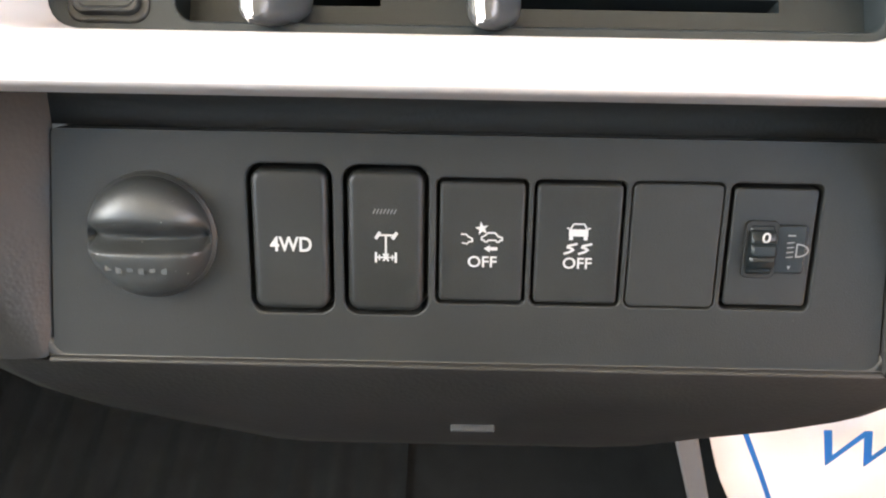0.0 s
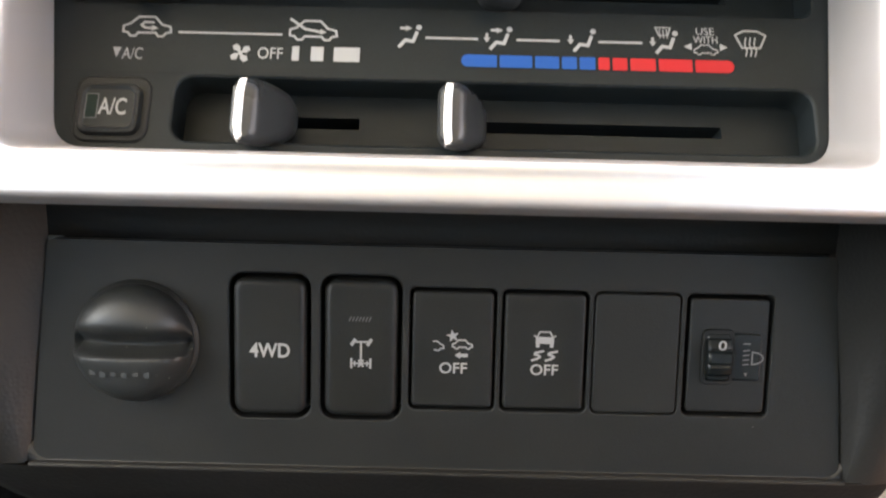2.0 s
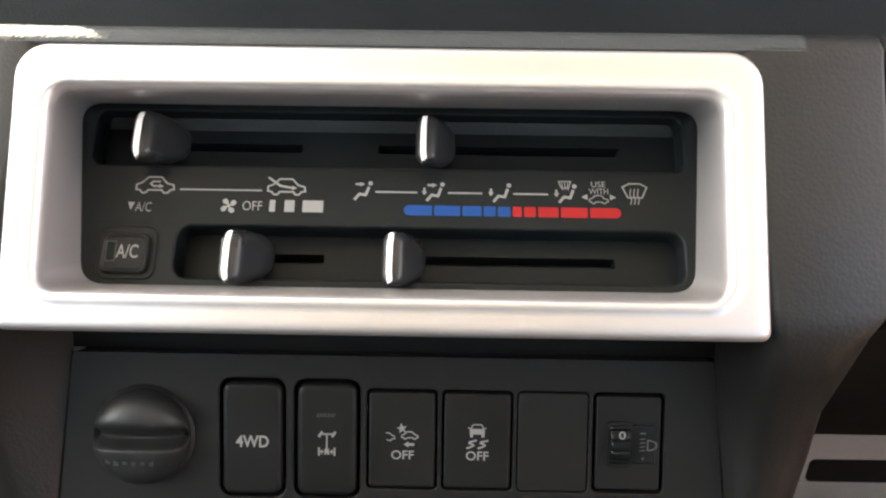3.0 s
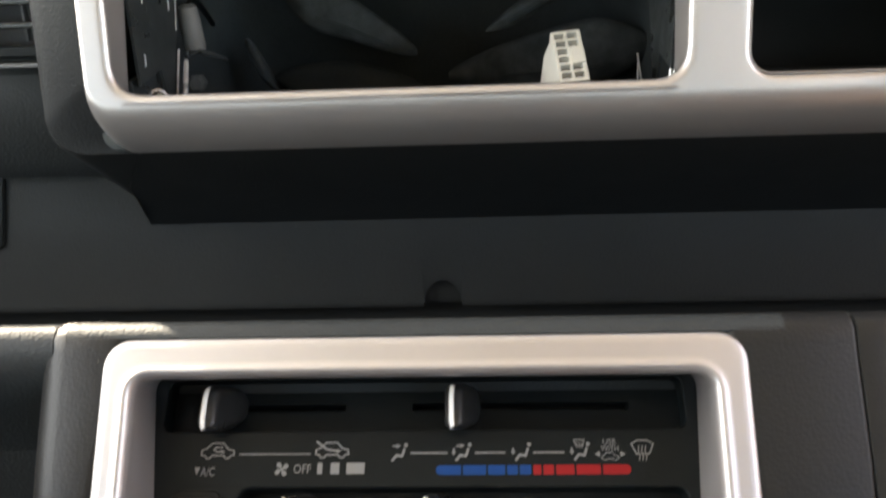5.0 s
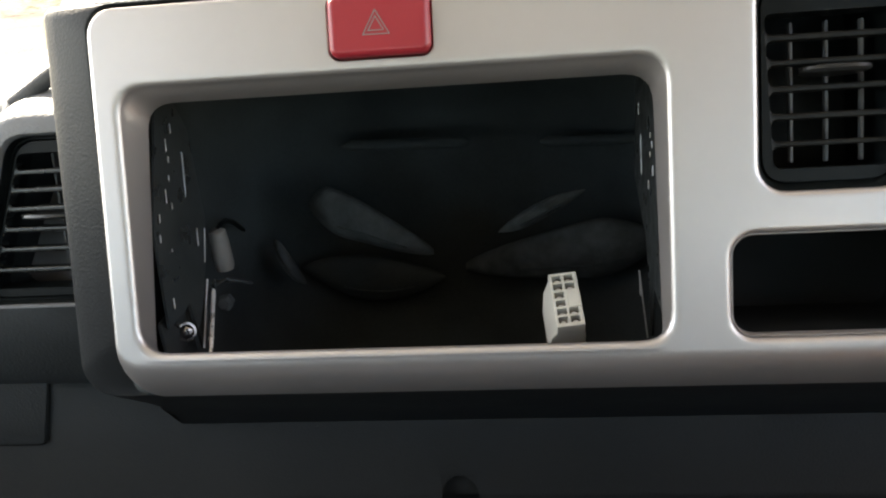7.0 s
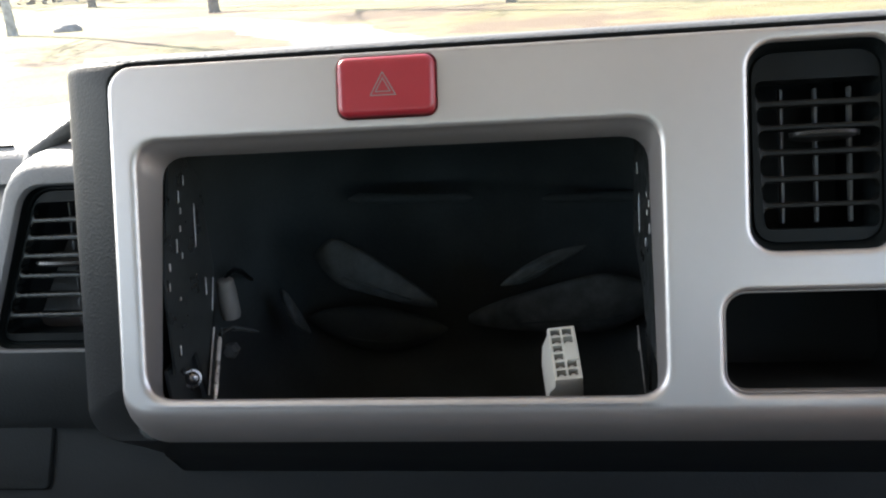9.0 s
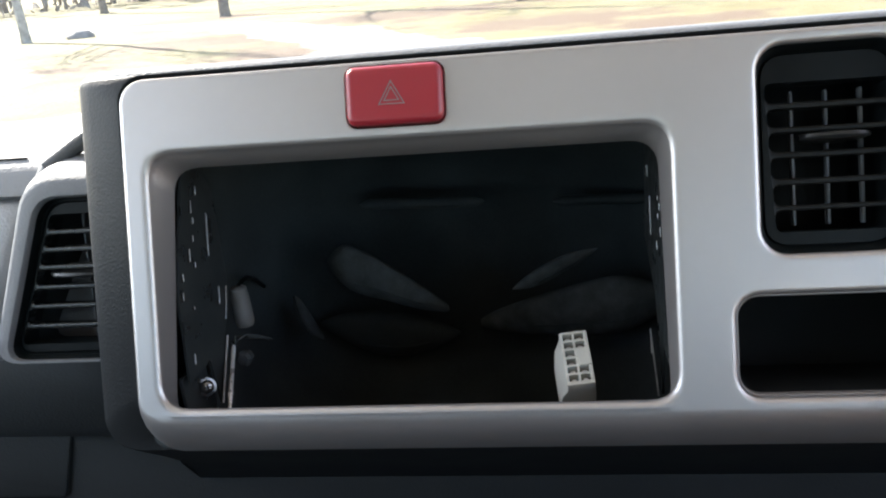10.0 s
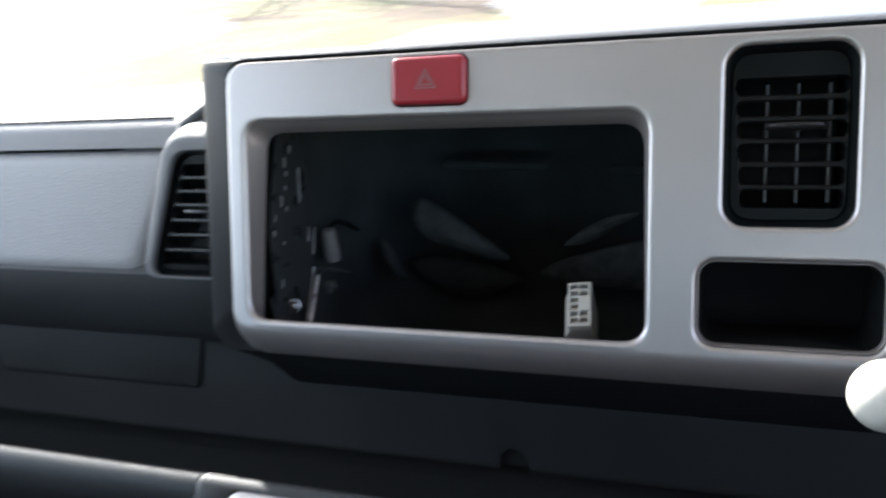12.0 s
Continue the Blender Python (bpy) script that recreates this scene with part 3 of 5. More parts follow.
IR = [0.1090] * 4 + [0.1130, 0.1162, 0.1175, 0.1190, 0.1205, 0.1215, 0.1215, 0.1200]
DEPTH = [0.022] * 6 + [0.034, 0.028, 0.0186, 0.0107, 0.0067, 0.0025]
back = Vector((0, 0.86, -0.5)).normalized()
for d, uo_, ui_, top_u, low_u in ((-1, UL, IL, -0.1018, -0.1082), (1, UR, IR, 0.1125, 0.1184)):
    bm = bmesh.new()
    rows = []
    for k, ((y, z), uo, ui, deep_) in enumerate(zip(PROF, uo_, ui_, DEPTH)):
        o = Vector((0, y, z))
        foot_u = ui if k < 6 else low_u + (top_u - low_u) * max(0.0, min(1.0, (z - 0.6214) / 0.0517))
        e = 0.15 if d > 0 and k < 6 else 1.0  # a tight edge at the seam with the knee panel
        row = []
        # from the foot of the pocket wall over the rolled front to the outer side
        for u, bk in ((foot_u, deep_ + 0.002), (foot_u + (ui - foot_u) * 0.5, deep_ * 0.52), (ui - d * 0.0012, min(0.0036, deep_ * 0.3)), (ui + d * 0.0004, min(0.0016, deep_ * 0.15)), (ui + d * 0.002, 0.0004),
                      (ui + d * 0.004, 0.0), (uo - d * 0.012 * e, 0.0), (uo - d * 0.008 * e, 0.0008 * e), (uo - d * 0.004 * e, 0.003 * e), (uo - d * 0.0012 * e, 0.007 * e), (uo, 0.013), (uo + d * 0.001, 0.06)):
            q = o + back * bk
            if z > 0.767:
                q = o + Vector((0, bk * 0.3, -bk))
            row.append(Vector((u, q.y, q.z)))
        rows.append(row)
    sheet(bm, rows)
    part("side_arm", bm, SHADED_CONSOLE, console)
bm = bmesh.new()
BELLY = [(0.1436, 0.6222, -0.136, 0.1400), (0.1434, 0.6150, -0.1335, 0.1400), (0.1448, 0.6030, -0.127, 0.1390), (0.1478, 0.5900, -0.118, 0.1345), (0.1515, 0.5770, -0.105, 0.1220), (0.1550, 0.5640, -0.089, 0.1000),
         (0.1588, 0.5510, -0.075, 0.0835), (0.1635, 0.5400, -0.064, 0.0700), (0.1710, 0.5300, -0.056, 0.0600), (0.1850, 0.5210, -0.050, 0.0500), (0.2250, 0.5120, -0.047, 0.0470), (0.3000, 0.5030, -0.046, 0.0460)]
rows = [[MS @ Vector((u, v, w)) for u in np.linspace(-0.108, 0.1185, 12)] for v, w in ((-0.0345, -0.003), (-0.0345, 0.0010), (-0.0349, 0.0020), (-0.0356, 0.0025))]
sheet(bm, rows + [[Vector((u, 0.1436, 0.6222)) for u in np.linspace(-0.108, 0.1185, 12)]])
rows = []
for y, z, a, c in BELLY:
    row = [Vector((a - 0.002, y + 0.055, z - 0.02)), Vector((a, y + 0.016, z - 0.004)), Vector((a + 0.003, y + 0.007, z - 0.001)), Vector((a + 0.008, y + 0.002, z))]
    row += [Vector((u, y, z)) for u in np.linspace(a + 0.016, c - 0.016, 12)]
    row += [Vector((c - 0.008, y + 0.002, z)), Vector((c - 0.003, y + 0.007, z - 0.001)), Vector((c, y + 0.016, z - 0.004)), Vector((c + 0.002, y + 0.055, z - 0.02))]
    rows.append(row)
sheet(bm, rows)
part("belly", bm, SHADED_CONSOLE, console)
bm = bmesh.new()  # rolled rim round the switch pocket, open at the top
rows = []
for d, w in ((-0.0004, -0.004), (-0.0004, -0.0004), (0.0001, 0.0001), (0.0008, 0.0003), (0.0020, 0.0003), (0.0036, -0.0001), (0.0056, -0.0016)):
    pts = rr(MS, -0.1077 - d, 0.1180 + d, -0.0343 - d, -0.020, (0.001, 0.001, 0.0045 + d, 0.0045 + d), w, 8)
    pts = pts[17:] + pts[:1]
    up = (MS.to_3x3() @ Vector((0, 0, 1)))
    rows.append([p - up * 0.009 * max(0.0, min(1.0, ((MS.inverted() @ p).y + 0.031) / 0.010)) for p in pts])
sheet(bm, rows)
part("pocket_rim", bm, SHADED_CONSOLE, console)
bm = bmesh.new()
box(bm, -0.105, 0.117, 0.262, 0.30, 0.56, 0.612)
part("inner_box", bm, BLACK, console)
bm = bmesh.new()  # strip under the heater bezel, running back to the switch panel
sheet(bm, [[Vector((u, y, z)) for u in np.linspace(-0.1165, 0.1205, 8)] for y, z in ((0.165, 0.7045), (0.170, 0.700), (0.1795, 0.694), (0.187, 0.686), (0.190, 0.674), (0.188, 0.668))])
part("recess_top", bm, SHADED_CONSOLE, console)
bm = bmesh.new()  # ledge cap above the bezel, kept in paler DASH to paint in the sun on it
sheet(bm, [[Vector((u, y, z)) for u in np.linspace(-0.1205, 0.1285, 12)] for y, z in ((0.2235, 0.7660), (0.2230, 0.7690), (0.2215, 0.7699), (0.2188, 0.7699), (0.2160, 0.7686), (0.2151, 0.7676), (0.2160, 0.7655), (0.2200, 0.7580))])
part("ledge_cap", bm, DASH, console)
bm = bmesh.new()
pad(bm, plane(0.1520, 0.5752, -17), 0.0018, 0.0160, -0.0017, 0.0017, 0.0008, -0.001, 0.0022, 0.0006)
part("catch", bm, HOOD, console, "small grey plastic catch")

# ---- switch panel ----
panel = thing("switch_panel", MS @ Vector((0.007, -0.03, 0)), "flat matt black switch panel set into the console", "switch panel")
bm = bmesh.new()
edge = [(0.1125, 0.0278), (-0.1016, 0.0278), (-0.1077, -0.0343), (0.1178, -0.0343)]
C = [-0.0413, -0.0163, 0.0088, 0.0340, 0.0592, 0.0845]
TALL, SHORT = (0.0112, 0.0198, -0.0209), (0.01195, 0.0168, -0.0174)
cut = []
for i, c in enumerate(C):
    h, v1, v0 = TALL if i < 2 else SHORT
    r = 0.0042 if i < 2 else 0.0019
    cut.append(lip(bm, MS, c - h, c + h, v0, v1, r, 0.0005, 0.008, seg=3))
holed(bm, MS, rpoly(MS, edge, 0.0018), cut)
loft(bm, [rpoly(MS, edge, 0.0018), rpoly(MS, edge, 0.0018, -0.004)], end=False)
part("face", bm, PANEL, panel)
bm = bmesh.new()
loft(bm, [rpoly(MS, edge, 0.0018, -0.0085), rpoly(MS, edge, 0.0018, -0.008)], start=True)
part("backing", bm, DEEP, panel)

cap = thing("socket_cap", MS @ Vector((-0.0775, 0, 0)), "round black power socket cap with a finger grip", "socket cap")
bm = bmesh.new()
KU, KV = -0.0776, 0.0002
def cap_height(x, y):
    """Height of the cap: a dome with a finger groove above a straight grip ridge."""
    rho = min(1.0, math.hypot(x, y) / 0.0162)
    w = 0.0020 + 0.0092 * math.sqrt(max(0.0, 1 - rho ** 3.6))
    q = y + 0.0028
    k = max(0.0, min(1.0, (w - 0.003) / 0.004))
    if q > 0.0:
        f = min(1.0, q / 0.0030)
        w -= k * 0.0068 * f * f * (3 - 2 * f) * math.exp(-(max(0.0, q - 0.0026) / 0.0036) ** 2)
    else:
        f = min(1.0, -q / 0.006)
        w -= k * 0.0009 * f * f * (3 - 2 * f)
    return w
loops = [circ(MS, KU, KV, r, w, 144) for r, w in ((0.0170, 0.0), (0.0170, 0.0009), (0.0166, 0.0014))]
for k in range(64):
    r = 0.0162 * (1 - (k / 63.0) ** 1.6) + 0.0001
    loops.append([MS @ Vector((KU + r * math.cos(a), KV + r * math.sin(a), cap_height(r * math.cos(a), r * math.sin(a)))) for a in [2 * math.pi * j / 144 for j in range(144)]])
loft(bm, loops, start=True)
part("cap", bm, CAP, cap)
bm = bmesh.new()
for k in range(6):
    x, h = -0.0094 + k * 0.0029, 0.0010 + 0.0005 * (k % 2)
    w = cap_height(x + 0.0008, -0.0062)
    box(bm, KU + x, KU + x + 0.0015, KV - 0.0062 - h, KV - 0.0060 + h * 0.4, w - 0.0010, w, MS)
part("faint_lettering", bm, CAP, cap, "faint worn moulded lettering")
bm = bmesh.new()
fill(bm, MS, [(KU + 0.0065, KV - 0.0163), (KU + 0.0100, KV - 0.0148), (KU + 0.0090, KV - 0.0140), (KU + 0.0068, KV - 0.0152)], 0.0004)
part("wear_mark", bm, DEEP, cap)


def rocker(c, tall, name, label):
    h, v1, v0 = TALL if tall else SHORT
    t = thing(name, MS @ Vector((c, v0, 0)), label, "switch", "switches in the panel")
    bm = bmesh.new()
    g = 0.0013 if tall else 0.0009
    r = 0.0034 if tall else 0.0013
    pad(bm, MS, c - h + g, c + h - g, v0 + g, v1 - g, r, -0.007, 0.0012 if tall else 0.0004, 0.0016 if tall else 0.0008)
    part("button", bm, SMOOTH, t)
    return t, (0.0014 if tall else 0.0006)


sw, w = rocker(C[0], True, "drive_switch", "tall black rocker switch marked 4WD")
part("lettering", text_mesh("4WD", MS, C[0] + 0.0002, -0.0013, 0.0041, 0.0110, w, 0.022), PRINT, sw)
sw, w = rocker(C[1], True, "axle_lock_switch", "tall black rocker switch with an axle pictogram")
bm = bmesh.new()
u, v = C[1] + 0.0001, -0.0018
stroke(bm, MS, [(u - 0.0024, v + 0.0034), (u + 0.0024, v + 0.0034)], 0.0005, w)
for s in (-1, 1):
    stroke(bm, MS, [(u + s * 0.0022 - 0.0005, v + 0.0024), (u + s * 0.0022 + 0.0007, v + 0.0042)], 0.0009, w)
    stroke(bm, MS, [(u + s * 0.0026, v - 0.0012), (u + s * 0.0026, v - 0.0040)], 0.0006, w)
    stroke(bm, MS, [(u + s * 0.0017, v - 0.0019), (u + s * 0.0017, v - 0.0034)], 0.0004, w)
stroke(bm, MS, [(u, v + 0.0034), (u, v - 0.0020)], 0.0005, w)
stroke(bm, MS, [(u - 0.0026, v - 0.0026), (u + 0.0026, v - 0.0026)], 0.0004, w)
stroke(bm, MS, [(u - 0.0007, v - 0.0016), (u + 0.0007, v - 0.0036)], 0.0005, w)
stroke(bm, MS, [(u + 0.0007, v - 0.0016), (u - 0.0007, v - 0.0036)], 0.0005, w)
part("pictogram", bm, PRINT, sw)
bm = bmesh.new()
for k in range(7):
    stroke(bm, MS, [(C[1] - 0.0032 + k * 0.0009, 0.0073), (C[1] - 0.0026 + k * 0.0009, 0.0086)], 0.00032, w)
part("indicator_hatching", bm, VANE_DIM, sw, "dim hatched indicator lens")


def car_side(bm, M, cu, cv, s, w, wd):
    """A small car outline seen from the side, s long."""
    pts = [(-0.5, -0.12), (-0.5, 0.05), (-0.36, 0.12), (-0.2, 0.32), (0.14, 0.32), (0.3, 0.1), (0.48, 0.04), (0.5, -0.12), (0.40, -0.14), (0.34, -0.24), (0.24, -0.24), (0.18, -0.14), (-0.18, -0.14), (-0.24, -0.24), (-0.34, -0.24), (-0.40, -0.14)]
    stroke(bm, M, [(cu + a * s, cv + b * s * 0.8) for a, b in pts], wd, w, True)


sw, w = rocker(C[2], False, "collision_alert_switch", "short black switch with a car pictogram marked OFF")
bm = bmesh.new()
u, v = C[2], 0.0
car_side(bm, MS, u + 0.0027, v + 0.0012, 0.0054, w, 0.00042)
star = []
for k in range(10):
    a, r = 2 * math.pi * k / 10 + 1.75, (0.0019 if k % 2 == 0 else 0.00075)
    star.append((u + 0.0000 + r * math.cos(a), v + 0.0037 + r * math.sin(a)))
fill(bm, MS, star, w)
stroke(bm, MS, [(u - 0.0054, v + 0.0021), (u - 0.0041, v + 0.0021), (u - 0.0034, v + 0.0014), (u - 0.0025, v + 0.0010), (u - 0.0024, v + 0.0002), (u - 0.0033, v + 0.0001), (u - 0.0038, v - 0.0005), (u - 0.0051, v - 0.0002)], 0.00040, w)
stroke(bm, MS, [(u + 0.0042, v - 0.0017), (u + 0.002, v - 0.0017)], 0.0009, w)
fill(bm, MS, [(u + 0.0022, v - 0.0007), (u + 0.0006, v - 0.0017), (u + 0.0022, v - 0.0027)], w)
part("pictogram", bm, PRINT, sw)
part("lettering", text_mesh("OFF", MS, u + 0.0003, v - 0.0053, 0.0031, 0.0076, w, 0.014), PRINT, sw)
sw, w = rocker(C[3], False, "stability_switch", "short black switch with a skidding car pictogram marked OFF")
bm = bmesh.new()
u, v = C[3], 0.0003
stroke(bm, MS, [(u - 0.0022, v + 0.0036), (u - 0.0014, v + 0.0051), (u + 0.0014, v + 0.0051), (u + 0.0022, v + 0.0036)], 0.0004, w)
fill(bm, MS, [(u - 0.0025, v + 0.0037), (u + 0.0025, v + 0.0037), (u + 0.0025, v + 0.0018), (u - 0.0025, v + 0.0018)], w)
for s in (-1, 1):
    stroke(bm, MS, [(u + s * 0.0024, v + 0.0039), (u + s * 0.0031, v + 0.0040)], 0.0004, w)
    fill(bm, MS, [(u + s * 0.0019 - 0.0005, v + 0.0018), (u + s * 0.0019 + 0.0005, v + 0.0018), (u + s * 0.0019 + 0.0005, v + 0.0008), (u + s * 0.0019 - 0.0005, v + 0.0008)], w)
    c = u + s * 0.0019 + 0.0001
    stroke(bm, MS, [(c + 0.0017, v - 0.0002), (c + 0.0006, v - 0.0005), (c - 0.0007, v - 0.0008), (c - 0.0008, v - 0.0012), (c + 0.0002, v - 0.0015), (c + 0.0006, v - 0.0019), (c - 0.0001, v - 0.0024), (c - 0.0018, v - 0.0030)], 0.00062, w)
part("pictogram", bm, PRINT, sw)
part("lettering", text_mesh("OFF", MS, u + 0.0001, v - 0.0055, 0.0031, 0.0076, w, 0.014), PRINT, sw)
t = thing("blank_plate", MS @ Vector((C[4], -0.017, 0)), "plain black blanking plate in the switch panel", "blanking plate")
bm = bmesh.new()
pad(bm, MS, C[4] - 0.01155, C[4] + 0.01155, -0.0170, 0.0164, 0.0016, -0.007, 0.0003, 0.0005)
part("plate", bm, PANEL, t)
t = thing("headlamp_level_dial", MS @ Vector((C[5], -0.017, 0)), "black headlamp levelling thumbwheel in the switch panel", "thumbwheel")
bm = bmesh.new()
u = C[5]
pad(bm, MS, u - 0.0108, u + 0.0108, -0.0163, 0.0157, 0.0012, -0.007, -0.0002, 0.0006)
part("plate", bm, SMOOTH, t)
bm = bmesh.new()
pad(bm, MS, u + 0.0008, u + 0.0090, -0.0070, 0.0062, 0.0012, -0.002, 0.0006, 0.0006)
part("label_window", bm, BLACK, t)
bm = bmesh.new()
pad(bm, MS, u - 0.0072, u + 0.0014, -0.0083, 0.0072, 0.0015, -0.001, 0.0006, 0.0003)
part("wheel_slot", bm, DEEP, t)
bm = bmesh.new()  # the wheel, a ribbed barrel across v
rows = []
for k in range(25):
    a = radians(-62 + 124 * k / 24)
    rad = 0.0088 - (0.0005 if k % 5 == 0 else 0.0)
    rows.append([MS @ Vector((u - 0.0064 + x, -0.0006 + rad * math.sin(a), -0.0052 + rad * math.cos(a) - e)) for x, e in ((0, 0.003), (0.0002, 0.0005), (0.0008, 0), (0.0062, 0), (0.0068, 0.0005), (0.007, 0.003))])
sheet(bm, rows)
part("wheel", bm, BLACK, t)
part("figure", text_mesh("0", MS, u - 0.0027, 0.0034, 0.0027, 0.0022, 0.0033, 0.01), PRINT, t)
bm = bmesh.new()
stroke(bm, MS, [(u + 0.0036, 0.0036), (u + 0.0056, 0.0036)], 0.0004, 0.0013)
for k in range(4):
    stroke(bm, MS, [(u + 0.0036, 0.0016 - k * 0.0013), (u + 0.0054, 0.0018 - k * 0.0013)], 0.0003, 0.0013)
stroke(bm, MS, [(u + 0.0062 + (0.003 * math.cos(a) if abs(a) < 1.58 else 0), -0.0004 + 0.0017 * math.sin(a)) for a in np.linspace(-1.57, 1.57, 10)], 0.0004, 0.0013, True)
fill(bm, MS, [(u + 0.0042, -0.0046), (u + 0.0052, -0.0046), (u + 0.0047, -0.0056)], 0.0013)
part("pictogram", bm, PRINT_FAINT, t)

# ---- heater bezel and controls ----
heater = thing("heater_control", MH @ Vector((0.003, -0.055, 0)), "black heater control panel with sliders in a silver surround", "heater control")
bm = bmesh.new()
RF = (0.0105, 0.0105, 0.003, 0.003)
def shrink(d, w):
    return rr(MF, -0.1064 + d, 0.1158 - d, -0.0418 + d, 0.0437 - d, tuple(max(0.0004, q - d) for q in RF), w)
loops = [shrink(0, -0.012), shrink(0, 0.0004), shrink(0.0004, 0.0012), shrink(0.0013, 0.0018), shrink(0.0026, 0.0021), shrink(0.0040, 0.0022)]
def inner(d, w):
    return rr(MF, -0.0976 - d, 0.1060 + d, -0.0327 - d, 0.0325 + d, 0.0085 + d, w)
loops += [inner(d, w) for d, w in ((0.0030, 0.0021), (0.0019, 0.0022), (0.0011, 0.0025), (0.0003, 0.0028), (-0.0005, 0.0028), (-0.0012, 0.0024), (-0.0019, 0.0015), (-0.0024, 0.0004), (-0.0027, -0.0008))]
e0, e1 = inner(-0.0029, -0.0018), rpoly(MH, [(0.1052, 0.0072), (-0.0992, 0.0072), (-0.0903, -0.0550), (0.0996, -0.0550)], 0.0075, 0.0)
loops += [[p.lerp(q, t) for p, q in zip(e0, e1)] for t in (0, 0.5, 0.97)]
loft(bm, loops, end=False)
part("bezel", bm, SILVER, heater, "silver painted surround")

bm = bmesh.new()
a_ = lip(bm, MH, -0.0935, 0.0995, -0.0147, 0.0048, 0.0035, 0.0006, 0.010, seg=3)
b_ = lip(bm, MH, -0.0625, 0.0975, -0.0526, -0.0353, 0.0045, 0.0008, 0.010, seg=3)
holed(bm, MH, rpoly(MH, [(0.1058, 0.0077), (-0.0998, 0.0077), (-0.0908, -0.0555), (0.1001, -0.0555)], 0.0072, 0.0), [a_, b_])
part("face", bm, BLACK, heater)
bm = bmesh.new()
SLOTS = [(-0.0738, -0.0268, -0.0052, -0.0022), (-0.0010, 0.0808, -0.0052, -0.0020), (-0.0420, -0.0171, -0.0446, -0.0414), (0.0070, 0.0775, -0.0446, -0.0414)]
for rect, sl in (((-0.0935, 0.0995, -0.0147, 0.0048, 0.0035), SLOTS[:2]), ((-0.0625, 0.0975, -0.0526, -0.0353, 0.0045), SLOTS[2:])):
    hs = []
    for s in sl:
        lp = rr(MH, *s, 0.0004, -0.010)
        hs.append(lp)
        loft(bm, [lp, rr(MH, *s, 0.0004, -0.018)], end=True)
    holed(bm, MH, rr(MH, *rect, -0.010), hs)
part("recess_floor", bm, BLACK, heater)
bm = bmesh.new()
for v in (-0.0152, -0.0346):
    stroke(bm, MH, [(-0.0965 - (v + 0.0152) * 0.14, v), (0.1035 + (v + 0.0152) * 0.09, v)], 0.00035, 0.0001)
part("seam", bm, DEEP, heater)
for u, v in ((-0.0738, -0.0034), (0.0160, -0.0034), (-0.0422, -0.0430), (0.0068, -0.0430)):
    bm = bmesh.new()
    loops = []
    for w, ua, ub, hv, r in ((-0.0125, -0.0020, 0.0080, 0.0040, 0.0030), (-0.009, -0.0028, 0.0092, 0.0060, 0.0045), (-0.004, -0.0032, 0.0090, 0.0078, 0.0050), (0.001, -0.0034, 0.0074, 0.0084, 0.0048),
                             (0.005, -0.0034, 0.0056, 0.0086, 0.0042), (0.008, -0.0034, 0.0042, 0.0085, 0.0036), (0.0098, -0.0032, 0.0034, 0.0081, 0.0032), (0.0110, -0.0026, 0.0025, 0.0073, 0.0025), (0.0115, -0.0012, 0.0012, 0.0058, 0.0011)):
        dv = -0.0025 - 0.00028 * w * 1000
        loops.append(rr(MH, u + ua, u + ub, v + dv - hv, v + dv + hv, r, w))
    loft(bm, loops, start=True)
    lever = part("slider", bm, KNOB, heater)
    bm = bmesh.new()
    path = [(-0.0081, 0.0085), (-0.0077, 0.0102), (-0.0066, 0.0113), (-0.004, 0.0119), (0.004, 0.0119), (0.0066, 0.0113), (0.0077, 0.0102), (0.0081, 0.0085)]
    rows = []
    for q, w in path:
        dv = -0.0025 - 0.00028 * w * 1000
        bow = 0.0006 * (q / 0.0081) ** 2
        rows.append([MH @ Vector((u + x + bow, v + dv + q, w + e)) for x, e in ((-0.0020, -0.0012), (-0.0019, 0.0001), (-0.0016, 0.0004), (-0.0005, 0.0004), (-0.0002, 0.0001), (-0.0001, -0.0012))])
    sheet(bm, rows)
    part("pointer_line", bm, STRIPE, lever, "white pointer line")
bm = bmesh.new()
pad(bm, MH, -0.0868, -0.0682, -0.0536, -0.0360, 0.0036, -0.002, 0.0007, 0.0007)
surround = part("button_surround", bm, SMOOTH, heater)
bm = bmesh.new()
loft(bm, [rr(MH, -0.0852 + d, -0.0700 - d, -0.0520 + d, -0.0388 - d, 0.0026 - d * 0.5, w) for d, w in ((0.0, 0.0002), (0.0, 0.0018), (0.0003, 0.0024), (0.0008, 0.0026), (0.0013, 0.0024), (0.0016, 0.0021))])
btn = part("button", bm, SMOOTH, heater)
bm = bmesh.new()
fill(bm, MH, [(-0.0832, -0.0418), (-0.0803, -0.0418), (-0.0803, -0.0482), (-0.0832, -0.0482)], 0.0023)
lens = part("indicator_lens", bm, GREEN_LENS, btn, "dark green indicator lens")
bm = bmesh.new()
stroke(bm, MH, [(-0.0832, -0.0418), (-0.0803, -0.0418), (-0.0803, -0.0482), (-0.0832, -0.0482)], 0.00022, 0.0024, True)
part("lens_outline", bm, VANE_DIM, lens)
part("lettering", text_mesh("A/C", MH, -0.0766, -0.0450, 0.0045, 0.0068, 0.0024, 0.012), PRINT, btn)

bm = bmesh.new()
car_side(bm, MH, -0.0713, -0.0222, 0.0122, 0.0002, 0.00055)
stroke(bm, MH, [(-0.0697, -0.0206), (-0.0722, -0.0206), (-0.0729, -0.0214), (-0.0719, -0.0222), (-0.0697, -0.0222)], 0.0006)
fill(bm, MH, [(-0.0702, -0.0214), (-0.0685, -0.0222), (-0.0702, -0.0230)])
